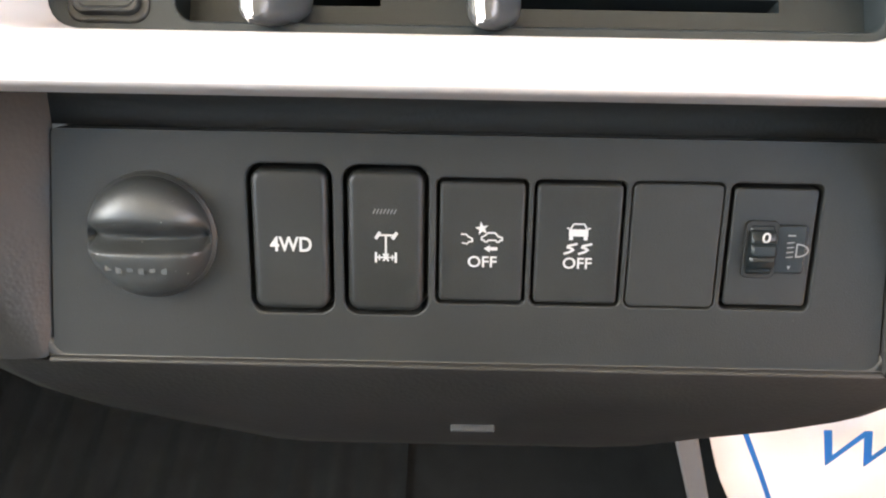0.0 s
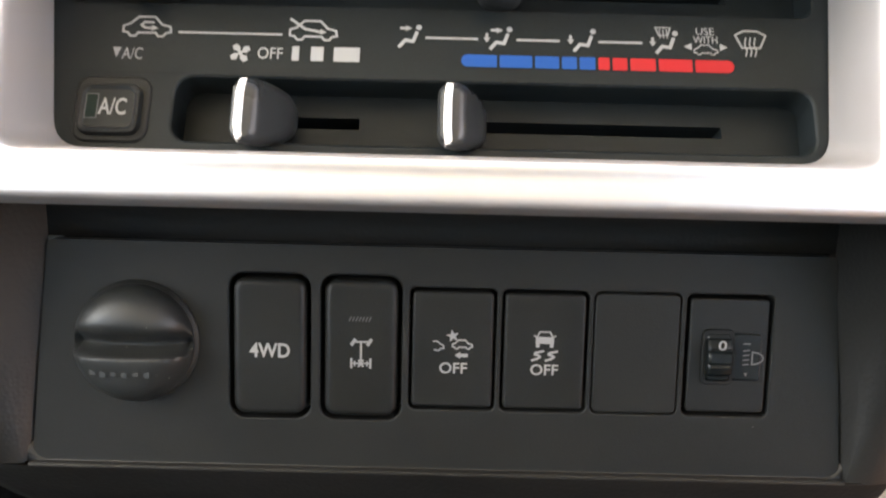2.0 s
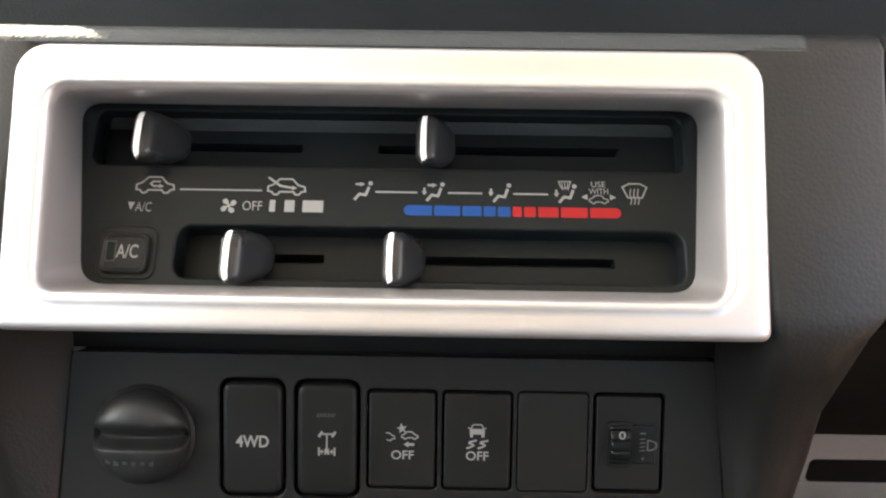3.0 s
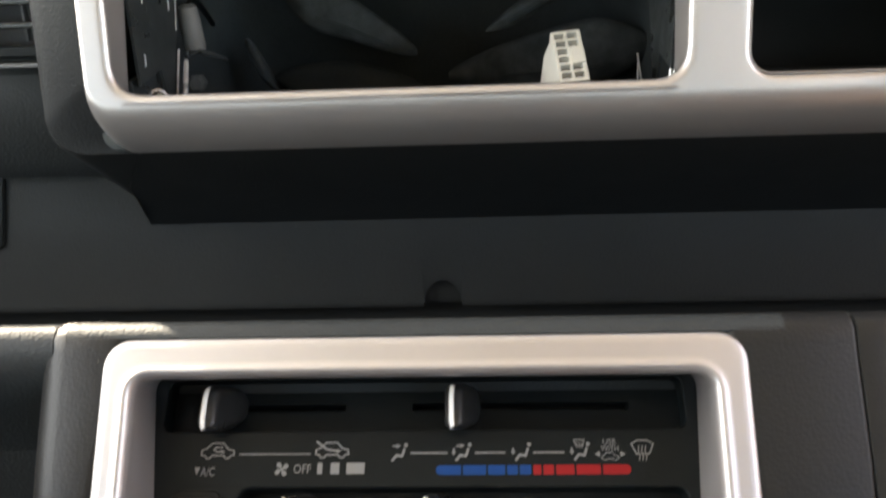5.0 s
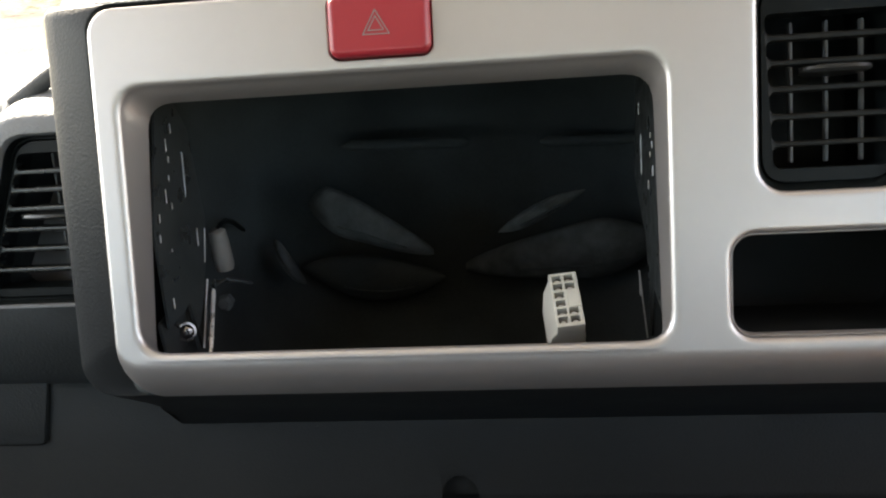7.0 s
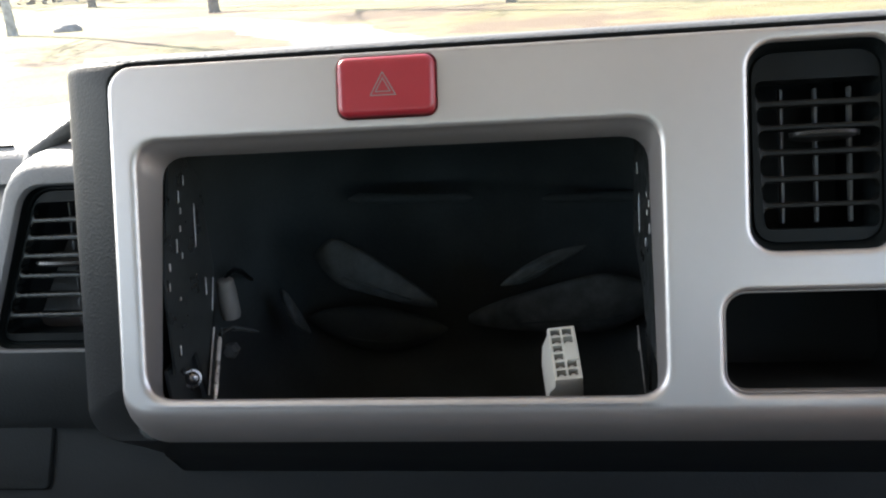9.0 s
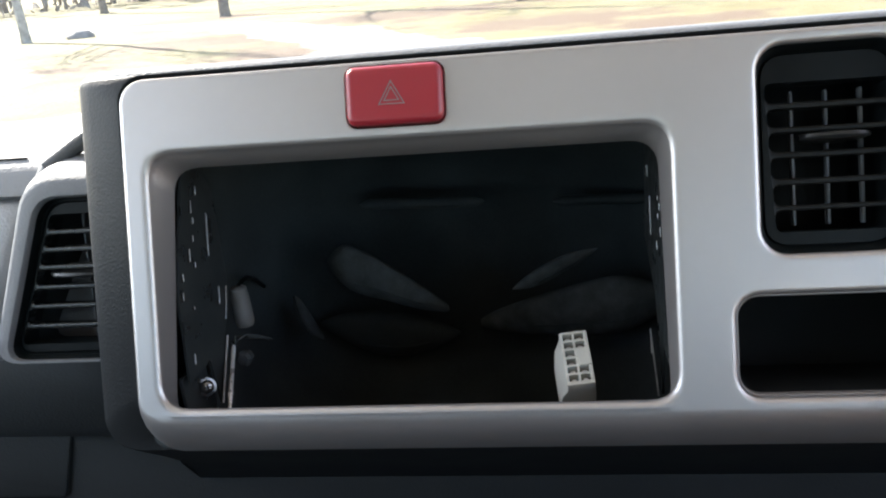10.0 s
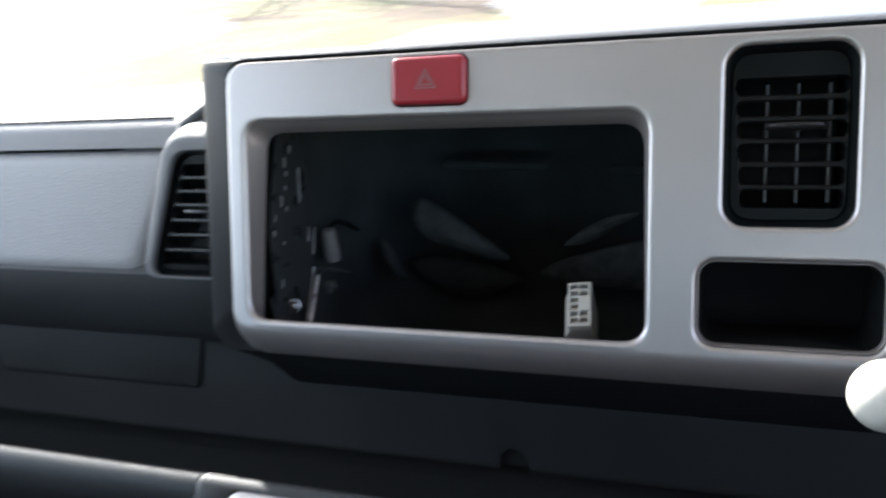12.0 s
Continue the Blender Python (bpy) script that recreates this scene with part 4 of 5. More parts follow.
stroke(bm, MH, [(-0.0633, -0.0232), (-0.0368, -0.0232)], 0.0005)
car_side(bm, MH, -0.0289, -0.0222, 0.0120, 0.0002, 0.00055)
stroke(bm, MH, [(-0.0350, -0.0186), (-0.0310, -0.0215), (-0.0270, -0.0222)], 0.0007)
fill(bm, MH, [(-0.0272, -0.0214), (-0.0255, -0.0222), (-0.0272, -0.0230)])
part("air_pictogram", bm, PRINT, heater)
bm = bmesh.new()
fill(bm, MH, [(-0.0794, -0.0278), (-0.0772, -0.0278), (-0.0783, -0.0306)])
part("marker", bm, PRINT_DIM, heater)
part("small_lettering", text_mesh("A/C", MH, -0.0743, -0.0294, 0.0032, 0.0052), PRINT_DIM, heater)
bm = bmesh.new()
for k in range(4):
    a = math.pi / 2 * k + 0.5
    c, s = math.cos(a), math.sin(a)
    fill(bm, MH, [(-0.0471 + 0.0027 * (x * c - y * s), -0.0286 + 0.0027 * (x * s + y * c)) for x, y in ((0.1, 0.0), (0.5, -0.28), (1.0, -0.15), (1.0, 0.3), (0.6, 0.42))])
fill(bm, MH, disc(-0.0471, -0.0286, 0.0006))
part("fan_pictogram", bm, PRINT, heater)
part("off_lettering", text_mesh("OFF", MH, -0.0395, -0.0285, 0.0032, 0.0063), PRINT, heater)
for a, b in ((-0.0340, -0.0322), (-0.0292, -0.0260), (-0.0234, -0.0168)):
    bm = bmesh.new()
    fill(bm, MH, [(a, -0.0304), (b, -0.0304), (b, -0.0264), (a, -0.0264)])
    part("speed_mark", bm, PRINT, heater)


def flow_mark(cu, arrow_up, arrow_down, screen):
    """A bent seat line with air arrows and a dot."""
    bm = bmesh.new()
    v = -0.0228
    stroke(bm, MH, [(cu - 0.0024, v - 0.0031), (cu - 0.0008, v - 0.0011), (cu + 0.0012, v - 0.0014), (cu + 0.0022, v + 0.0014)], 0.0009)
    fill(bm, MH, disc(cu + 0.0026, v + 0.0026, 0.00075))
    if arrow_up:
        stroke(bm, MH, [(cu - 0.0022, v + 0.0023), (cu - 0.0006, v + 0.0023)], 0.0007)
        fill(bm, MH, [(cu - 0.0007, v + 0.0031), (cu + 0.0009, v + 0.0023), (cu - 0.0007, v + 0.0015)])
    if arrow_down:
        stroke(bm, MH, [(cu - 0.0032, v + 0.0014), (cu - 0.0032, v + 0.0001)], 0.0007)
        fill(bm, MH, [(cu - 0.0041, v + 0.0002), (cu - 0.0023, v + 0.0002), (cu - 0.0032, v - 0.0012)])
    if screen:
        stroke(bm, MH, [(cu - 0.0024, v + 0.0042), (cu + 0.0014, v + 0.0042), (cu + 0.0007, v + 0.0020), (cu - 0.0016, v + 0.0020)], 0.00035, 0.0002, True)
        for k in range(3):
            stroke(bm, MH, [(cu - 0.0014 + k * 0.0009, v + 0.0038), (cu - 0.0012 + k * 0.0009, v + 0.0012)], 0.00028)
    part("flow_pictogram", bm, PRINT, heater)


flow_mark(-0.0046, True, False, False)
flow_mark(0.0186, True, True, False)
flow_mark(0.0400, False, True, False)
flow_mark(0.0610, False, True, True)
for a, b in ((-0.0003, 0.0132), (0.0230, 0.0340), (0.0439, 0.0551)):
    bm = bmesh.new()
    stroke(bm, MH, [(a, -0.0231), (b, -0.0231)], 0.0006)
    part("link_line", bm, PRINT, heater)
part("use_lettering", text_mesh("USE", MH, 0.0713, -0.0194, 0.0020, 0.0046), PRINT, heater)
part("with_lettering", text_mesh("WITH", MH, 0.0713, -0.0218, 0.0020, 0.0062), PRINT, heater)
bm = bmesh.new()
car_side(bm, MH, 0.0713, -0.0248, 0.0060, 0.0002, 0.0003)
for s in (-1, 1):
    fill(bm, MH, [(0.0713 + s * 0.0036, -0.0228), (0.0713 + s * 0.0056, -0.0238), (0.0713 + s * 0.0036, -0.0248)])
stroke(bm, MH, [(0.0790, -0.0202), (0.0812, -0.0190), (0.0846, -0.0190), (0.0868, -0.0202), (0.0852, -0.0238), (0.0806, -0.0238)], 0.0005, 0.0002, True)
for k in range(3):
    stroke(bm, MH, [(0.0817 + k * 0.0012, -0.0208), (0.0813 + k * 0.0012, -0.0228), (0.0818 + k * 0.0012, -0.0246), (0.0814 + k * 0.0012, -0.0262)], 0.00035)
part("defrost_pictogram", bm, PRINT, heater)
for a, b, mat in ((0.0090, 0.0180, PRINT_BLUE), (0.0187, 0.0270, PRINT_BLUE), (0.0277, 0.0338, PRINT_BLUE), (0.0345, 0.0383, PRINT_BLUE), (0.0390, 0.0430, PRINT_BLUE),
                  (0.0438, 0.0466, PRINT_RED), (0.0474, 0.0511, PRINT_RED), (0.0519, 0.0583, PRINT_RED), (0.0591, 0.0676, PRINT_RED), (0.0684, 0.0782, PRINT_RED)):
    bm = bmesh.new()
    r = 0.0003
    rl, rt = (0.0016 if a < 0.01 else r), (0.0016 if b > 0.078 else r)
    bm.faces.new([bm.verts.new(p) for p in rr(MH, a, b, -0.0309, -0.0275, (rl, rt, rt, rl), 0.0002)])
    part("temperature_mark", bm, mat, heater)


# ---- centre fascia ----
fascia = thing("radio_fascia", MR @ Vector((0.05, -0.079, 0)), "silver painted centre fascia with an empty radio opening", "fascia")
bm = bmesh.new()
AP = (-0.1060, 0.1000, -0.0640, 0.0404)
HZ = (-0.0219, 0.0170, 0.0452, 0.0692)
VT = (0.1318, 0.1834, -0.0107, 0.0657)
SO = (0.1216, 0.1972, -0.0637, -0.0253)
rims = []
holes = []
for name, spec_ in (("switch_surround", (*HZ, 0.0042, 0.0006, 0.010, 3)), ("vent_surround", (*VT, 0.0095, 0.0022, 0.010)), ("pocket_surround", (*SO, 0.0085, 0.0022, 0.008))):
    rim = bmesh.new()
    holes.append(lip(rim, MR, *spec_))
    rims.append((name, rim))
# the radio opening tapers inwards
b = 0.0026
def opening(d, r, w, tl=0.0, bl=0.0, t=0.0, rt=0.0, rb=0.0, g=0.0):
    """The radio opening; d: how much larger all round, then the inward shift of each corner and edge."""
    return rpoly(MR, [(AP[1] + d - rt, AP[3] + d - t), (AP[0] - d + tl, AP[3] + d - t), (AP[0] - d + bl, AP[2] - d - g), (AP[1] + d - rb, AP[2] - d - g)], r, w)
first = opening(b * 1.5, 0.0122, 0.0)
loops = [first]
for i in range(6):
    a = math.pi / 2 * i / 5
    d = b * (1 - math.sin(a))
    loops.append(opening(d, 0.0115 + d * 0.3, -b + b * math.cos(a)))
loops += [opening(0, 0.0115, -0.0040, 0.0008, 0, 0.0012, 0.0006, 0.0002, 0.0012), opening(0.0, 0.0115, -0.0128, 0.0046, -0.0005, 0.0050, 0.0028, 0.0010, 0.0060), opening(0.0, 0.011, -0.0140, 0.0050, -0.0004, 0.0052, 0.0030, 0.0012, 0.0080)]
rim = bmesh.new()
loft(rim, loops, end=False)
rims.append(("opening_surround", rim))
holes.append(first)
RO = (0.0085, 0.010, 0.008, 0.0085)
skirt = [(0.0, 0.0, 0.0, 0.0, 0.0), (0.0008, 0.0008, 0.0008, 0.0008, 0.0), (0.0016, 0.0016, 0.0030, 0.0014, -0.0004), (0.0021, 0.0021, 0.0062, 0.0018, -0.0018), (0.0024, 0.0024, 0.0098, 0.0020, -0.0044), (0.0022, 0.0024, 0.0135, 0.0021, -0.0085), (0.0016, 0.0024, 0.0166, 0.0022, -0.0132), (0.0006, 0.0024, 0.0187, 0.0022, -0.0184)]
loops = [rr(MR, -0.1146 - l, 0.2150 + r_, -0.0672 - d, 0.0692 + u, tuple(q + l for q in RO), w) for l, r_, d, u, w in skirt]
rim = bmesh.new()
loft(rim, loops, end=False)
rims.append(("rolled_edge", rim))
holed(bm, MR, loops[0], holes)
part("face", bm, SILVER, fascia)
for name, rim in rims:
    part(name, rim, SILVER, fascia)

hood = thing("fascia_hood", MR @ Vector((0.05, -0.08, -0.05)), "dark grained hood wrapped round the silver fascia", "dash hood")
bm = bmesh.new()
RH = lambda r: (r, r, 0.014, 0.014)
ring = [(-0.1170, 0.2180, -0.0862, 0.0718, RH(0.010), -0.022), (-0.1177, 0.2186, -0.0700, 0.0722, RH(0.010), -0.0036), (-0.1182, 0.2194, -0.0705, 0.0728, RH(0.0105), -0.0026), (-0.1192, 0.2204, -0.0712, 0.0731, RH(0.011), -0.0027),
        (-0.1340, 0.2360, -0.0800, 0.0742, RH(0.0045), -0.0090), (-0.1395, 0.2415, -0.0835, 0.0752, RH(0.0045), -0.0120), (-0.1428, 0.2448, -0.0862, 0.0762, RH(0.005), -0.0160), (-0.1448, 0.2468, -0.0870, 0.0772, RH(0.005), -0.024),
        (-0.1475, 0.2490, -0.1008, 0.0792, RH(0.005), -0.060), (-0.1500, 0.2510, -0.1285, 0.0760, RH(0.005), -0.125)]
def hood_loop(q):
    """The hood's loop; its lower run tucks behind the silver roll."""
    pts = rr(MR, *q)
    inv = MR.inverted()
    out = []
    for p in pts:
        l = inv @ p
        if l.y < -0.05:
            k = min(1.0, (-0.05 - l.y) / 0.035)
            l.z = min(l.z, l.z * (1 - k) + (-0.0215) * k)
        out.append(MR @ l)
    return out
loft(bm, [hood_loop(q) for q in ring], end=False)
part("shell", bm, HOOD, hood)
bm = bmesh.new()  # the hood's own grained top, painted pale for the sunlight on it
pad_rows = []
for v, w, ua, ub in ((0.0735, -0.0048, -0.1150, 0.2160), (0.0750, -0.0056, -0.1165, 0.2185), (0.0766, -0.0084, -0.1200, 0.2220), (0.0780, -0.0145, -0.1330, 0.2350), (0.0794, -0.028, -0.1410, 0.2430), (0.0802, -0.06, -0.1435, 0.2450), (0.077, -0.125, -0.1460, 0.2470)):
    ends = [(ua - 0.0016, v - 0.0040), (ua - 0.0010, v - 0.0010)]
    pad_rows.append([MR @ Vector((u, z, w)) for u, z in ends + [(u, v) for u in np.linspace(ua, ub, 16)] + [(ua + ub - u, z) for u, z in reversed(ends)]])
sheet(bm, pad_rows)
part("lit_top", bm, TRIM_GREY, hood, "grained hood top, painted pale for the sun on it")
bm = bmesh.new()
front = [MR @ Vector((u, -0.0860, -0.0195)) for u in np.linspace(-0.106, 0.232, 10)]
mid = [Vector((x, 0.315, 0.780)) for x in np.linspace(-0.132, 0.240, 10)]
end_ = [Vector((x, 0.3595, 0.7385)) for x in np.linspace(-0.148, 0.30, 10)]
far = [Vector((x, 0.40, 0.735)) for x in np.linspace(-0.150, 0.30, 10)]
sheet(bm, [front, [p.lerp(q, 0.5) + Vector((0, -0.002, 0.002)) for p, q in zip(front, mid)], mid, [p.lerp(q, 0.6) + Vector((0, 0.001, 0.001)) for p, q in zip(mid, end_)], end_, far])
part("underside", bm, HOOD, hood)
bm = bmesh.new()
side = [[MR @ Vector((-0.106, -0.0860, -0.0195)), MR @ Vector((-0.1385, -0.0780, -0.03)), MR @ Vector((-0.145, -0.07, -0.09))],
        [Vector((-0.132, 0.315, 0.780)), Vector((-0.142, 0.335, 0.785)), Vector((-0.150, 0.36, 0.80))],
        [Vector((-0.148, 0.3595, 0.7385)), Vector((-0.149, 0.3598, 0.742)), Vector((-0.151, 0.361, 0.75))]]
sheet(bm, side)
part("cheek", bm, HOOD, hood)

# ---- hazard switch ----
hz = thing("hazard_switch", MR @ Vector((-0.003, 0.046, 0)), "red plastic hazard warning button with a double triangle", "switch")
bm = bmesh.new()
pad(bm, MR, -0.0213, 0.0166, 0.0458, 0.0686, 0.0038, -0.008, 0.0036, 0.0026, 7)
part("button", bm, RED, hz)
bm = bmesh.new()
for k, wd in ((1.0, 0.00036), (0.58, 0.00036)):
    stroke(bm, MR, [(-0.0032 + 0.0049 * k * a, 0.0568 + 0.0046 * k * c) for a, c in ((-1, -0.72), (1, -0.72), (0, 1.18))], wd, 0.0038, True)
part("triangle", bm, PRINT, hz, "white double warning triangle")
bm = bmesh.new()
loft(bm, [rr(MR, *HZ, 0.003, -0.0098), rr(MR, *HZ, 0.003, -0.0095)], start=True)
part("socket", bm, DEEP, hz)


# ---- air vents ----
def vent(M, corners, r, slots, vane_u, tab, slat_mat, label, at, wf=-0.0078, box_mat=BLACK):
    """A recessed vent: bezel, a front frame with level slats between rounded slots, upright vanes behind and a ribbed tab."""
    t = thing("air_vent", M @ Vector(at), label, "air vent", "dashboard air vents")
    bm = bmesh.new()
    loops = [rpoly(M, corners, r, -0.002), rpoly(M, inset(corners, 0.0006), r, -0.0030), rpoly(M, inset(corners, 0.0012), r, -0.006), rpoly(M, inset(corners, 0.0020), r * 0.95, wf + 0.0002),
             rpoly(M, inset(corners, 0.0026), r * 0.9, wf - 0.0022), rpoly(M, inset(corners, 0.0030), r * 0.9, wf - 0.0010)]
    loft(bm, loops, end=False)
    part("bezel", bm, BLACK, t)
    bm = bmesh.new()
    deep = inset(corners, 0.0031)
    loft(bm, [rpoly(M, deep, r * 0.9, wf - 0.001), rpoly(M, deep, r * 0.9, -0.055)], end=True)
    part("duct_box", bm, box_mat, t)
    lp = [rpoly(ID, q, 0.0030, 0.0, 5) for q in slots]
    at_w = lambda pts, w, dv=0.0: [M @ Vector((p.x, p.y + dv, w)) for p in pts]
    hole = lp[0][0:12] + [lp[0][12]]
    for q in lp[1:-1]:
        hole += [q[11], q[12]]
    hole += [lp[-1][11]] + lp[-1][12:24] + [lp[-1][0]]
    for q in reversed(lp[1:-1]):
        hole += [q[23], q[0]]
    hole += [lp[0][23]]
    bm = bmesh.new()
    holed(bm, M, rpoly(M, inset(corners, 0.0029), r * 0.9, wf), [at_w(hole, wf)])
    loft(bm, [at_w(hole, wf), at_w(hole, wf - 0.012)], end=False)
    rim = rpoly(M, inset(corners, 0.0029), r * 0.9, wf)
    loft(bm, [rim, rpoly(M, inset(corners, 0.0029), r * 0.9, wf - 0.003)], end=False)
    part("frame", bm, BLACK, t)
    for a, b in zip(lp, lp[1:]):
        up, lo = a[12:24], b[0:12]
        bm = bmesh.new()
        loops = [at_w(up + lo, wf - 0.0055)]
        for k in range(6):
            a_ = math.pi / 2 * k / 5
            w, e = wf - 0.0009 * (1 - math.sin(a_)), 0.0009 * (1 - math.cos(a_))
            loops.append(at_w(up, w, -e) + at_w(lo, w, e * 0.6))
        loft(bm, loops, start=True)
        part("slat", bm, slat_mat, t, sharp=60)
    top, low = max(p.y for p in lp[0]), min(p.y for p in lp[-1])
    for u in vane_u:
        bm = bmesh.new()
        box(bm, u - 0.0006, u + 0.0006, low + 0.002, top - 0.0015, wf - 0.0175, wf - 0.0140, M, 0.0004)
        part("vane", bm, VANE, t)
    u, v, hw = tab
    bm = bmesh.new()
    n = 44
    rows = []
    for i in range(n + 1):
        x = -1 + 2 * i / n
        out = 0.0082 * math.sqrt(max(0, 1 - x * x)) ** 0.8
        rib = 0.0003 if i % 2 else 0.0
        k0 = 0.4 + 0.6 * math.sqrt(max(0.0, 1 - x * x))
        rows.append([M @ Vector((u + x * hw, v + dv * k0 + (rib if dv > 0 else 0), wf - 0.001 + out * k)) for dv, k in ((0.0016, -1.0), (0.0016, 0.6), (0.0011, 0.95), (0.0, 1.0), (-0.0012, 0.85), (-0.0018, 0.3), (-0.0018, -1.0))])
    sheet(bm, rows)
    part("tab", bm, KNOB, t, "ribbed black tab", sharp=20)
    return t


def level_slots(vs, left_of, right_of):
    return [[(right_of(a), a), (left_of(a), a), (left_of(b), b), (right_of(b), b)] for a, b in vs]


vent(MR, [(VT[1], VT[3]), (VT[0], VT[3]), (VT[0], VT[2]), (VT[1], VT[2])], 0.0105,
     level_slots(((0.0526, 0.0452), (0.0428, 0.0362), (0.0340, 0.0270), (0.0246, 0.0170), (0.0146, 0.0070), (0.0050, -0.0030)), lambda v: 0.1384 - 0.05 * v, lambda v: 0.1797 + 0.02 * v),
     (0.1492, 0.1620, 0.1748), (0.1605, 0.0318, 0.0125), SMOOTH, "black dashboard air vent with level slats in the silver fascia", (0.159, -0.0096, -0.03))
MV = plane(0.318, 0.86, 12)
VL = [(-0.1335, 0.0555), (-0.1805, 0.0555), (-0.2075, -0.0215), (-0.1335, -0.0215)]
# slats and duct box in paler plastics, painting in the side window's light
vent(MV, VL, 0.010, level_slots(((0.0475, 0.0402), (0.0378, 0.0320), (0.0295, 0.0235), (0.0210, 0.0140), (0.0115, 0.0047), (0.0022, -0.0049), (-0.0074, -0.0149)), lambda v: -0.1964 + 0.373 * v, lambda v: -0.1372),
     (-0.145, -0.158, -0.171), (-0.1640, 0.0190, 0.0175), VENT, "black dashboard air vent with level slats in a grey pod", (-0.16, -0.03, -0.03), -0.006, DASH)
pod = thing("vent_pod", MV @ Vector((-0.16, -0.035, 0)), "grey grained pod round the passenger air vent", "vent pod")
bm = bmesh.new()
g = lambda d, dt, w, r: rpoly(MV, [(-0.1300, VL[0][1] + dt), (VL[1][0] - d * 0.9, VL[1][1] + dt), (VL[2][0] - d, VL[2][1] - d * 0.22), (-0.1300, VL[3][1] - d * 0.22)], r, w)
loft(bm, [g(-0.0006, -0.0006, -0.004, 0.010), g(0.0, 0.0, -0.001, 0.0105), g(0.001, 0.001, 0.0, 0.011), g(0.0055, 0.006, 0.0, 0.013), g(0.0075, 0.0085, -0.0015, 0.014), g(0.0085, 0.0125, -0.006, 0.016),
          g(0.0088, 0.0165, -0.014, 0.018), g(0.0085, 0.021, -0.028, 0.022), g(0.008, 0.026, -0.05, 0.026), g(0.008, 0.028, -0.09, 0.026)], end=False)
part("shell", bm, TRIM_GREY, pod)


def tube(bm, pts, r, n=10):
    rows = []
    for i, p in enumerate(pts):
        p = Vector(p)
        d = (Vector(pts[min(i + 1, len(pts) - 1)]) - Vector(pts[max(i - 1, 0)])).normalized()
        s = d.orthogonal().normalized()
        t = d.cross(s)
        rad = r[i] if isinstance(r, (list, tuple)) else r
        rows.append([p + s * rad * math.cos(2 * math.pi * k / n) + t * rad * math.sin(2 * math.pi * k / n) for k in range(n)])
    loft(bm, rows, start=True, end=True)


bm = bmesh.new()
tube(bm, [(-0.135, 0.385, 0.949), (-0.150, 0.368, 0.943), (-0.167, 0.358, 0.935), (-0.1845, 0.350, 0.924), (-0.194, 0.347, 0.911), (-0.2045, 0.345, 0.888), (-0.2155, 0.339, 0.858), (-0.222, 0.336, 0.840), (-0.230, 0.337, 0.828)], [0.0042, 0.0042, 0.0042, 0.0042, 0.0036, 0.0024, 0.0012, 0.0008, 0.0006])
part("gasket", bm, GASKET, pod, "dark grey rounded edge trim")
bm = bmesh.new()
MQ = plane(0.3545, 0.866, 24)
sheet(bm, [[MQ @ Vector((u, v, w)) for u in np.linspace(-0.262, -0.150, 8)] for v, w in ((-0.0440, -0.010), (-0.040, -0.007), (0.0, -0.006), (0.040, -0.007), (0.050, -0.012), (0.052, -0.030))])
part("backing", bm, TRIM_GREY, pod)

lid = thing("glovebox_lid", (-0.5, 0.336, 0.826), "grey grained upper glovebox lid on the passenger side", "glovebox lid")
ML = plane(0.3545, 0.866, 24)
bm = bmesh.new()
co = [(-0.2120, 0.0430), (-0.79, 0.0430), (-0.79, -0.0435), (-0.2365, -0.0435)]
loops = [rpoly(ML, co, 0.014, -0.020)]
for i in range(9):
    a = math.pi / 2 * i / 8
    loops.append(rpoly(ML, inset(co, 0.0120 * (1 - math.cos(a)) ** 0.9), 0.014 - 0.003 * i / 8, -0.0115 + 0.0115 * math.sin(a)))
loops.append(rpoly(ML, inset(co, 0.0180), 0.010, 0.0004))
loft(bm, loops, end=True)
part("panel", bm, LID_GREY, lid)
bm = bmesh.new()
box(bm, -0.80, -0.2215, 0.3745, 0.3765, 0.9045, 0.9075)
box(bm, -0.80, -0.2190, 0.3855, 0.3870, 0.9212, 0.9222)
part("seam", bm, DEEP, lid)

tray = thing("lower_tray_lid", (-0.33, 0.359, 0.725), "dark flush tray lid with rounded corners in the dashboard wall", "tray lid")
MT = plane(0.3590, 0.745, -1.0)
bm = bmesh.new()
lid_edge = [(-0.2165, 0.028), (-0.42, 0.028), (-0.42, -0.0185), (-0.2325, -0.0185)]
loft(bm, [rpoly(MT, inset(lid_edge, d), 0.004, w) for d, w in ((0.0, -0.004), (0.0, 0.0003), (0.0002, 0.0007), (0.0008, 0.0010))])
part("panel", bm, DASH, tray)
bm = bmesh.new()
loft(bm, [rpoly(MT, inset(lid_edge, -0.0011), 0.005, w) for w in (-0.004, 0.0002)])
part("gap", bm, DEEP, tray)

# ---- empty pocket in the fascia ----
pocket = thing("card_pocket", MR @ Vector((0.16, -0.06, -0.03)), "empty black pocket with a thin rim in the silver fascia", "pocket")
bm = bmesh.new()
q = lambda d, w: rr(MR, SO[0] + d, SO[1] - d, SO[2] + d, SO[3] - d, 0.0085 - d, w)
loft(bm, [q(0.0001, -0.0044), q(0.0001, -0.0031), q(0.0003, -0.0027), q(0.0006, -0.0026), q(0.0009, -0.0030), q(0.0011, -0.006)], end=False)
part("rim", bm, SILVER, pocket, "thin silver rim")
bm = bmesh.new()
loft(bm, [q(-0.001, -0.0062), q(0.0010, -0.0058), q(0.0014, -0.008), q(0.0030, -0.050)], end=True)
part("box", bm, DEEP, pocket)

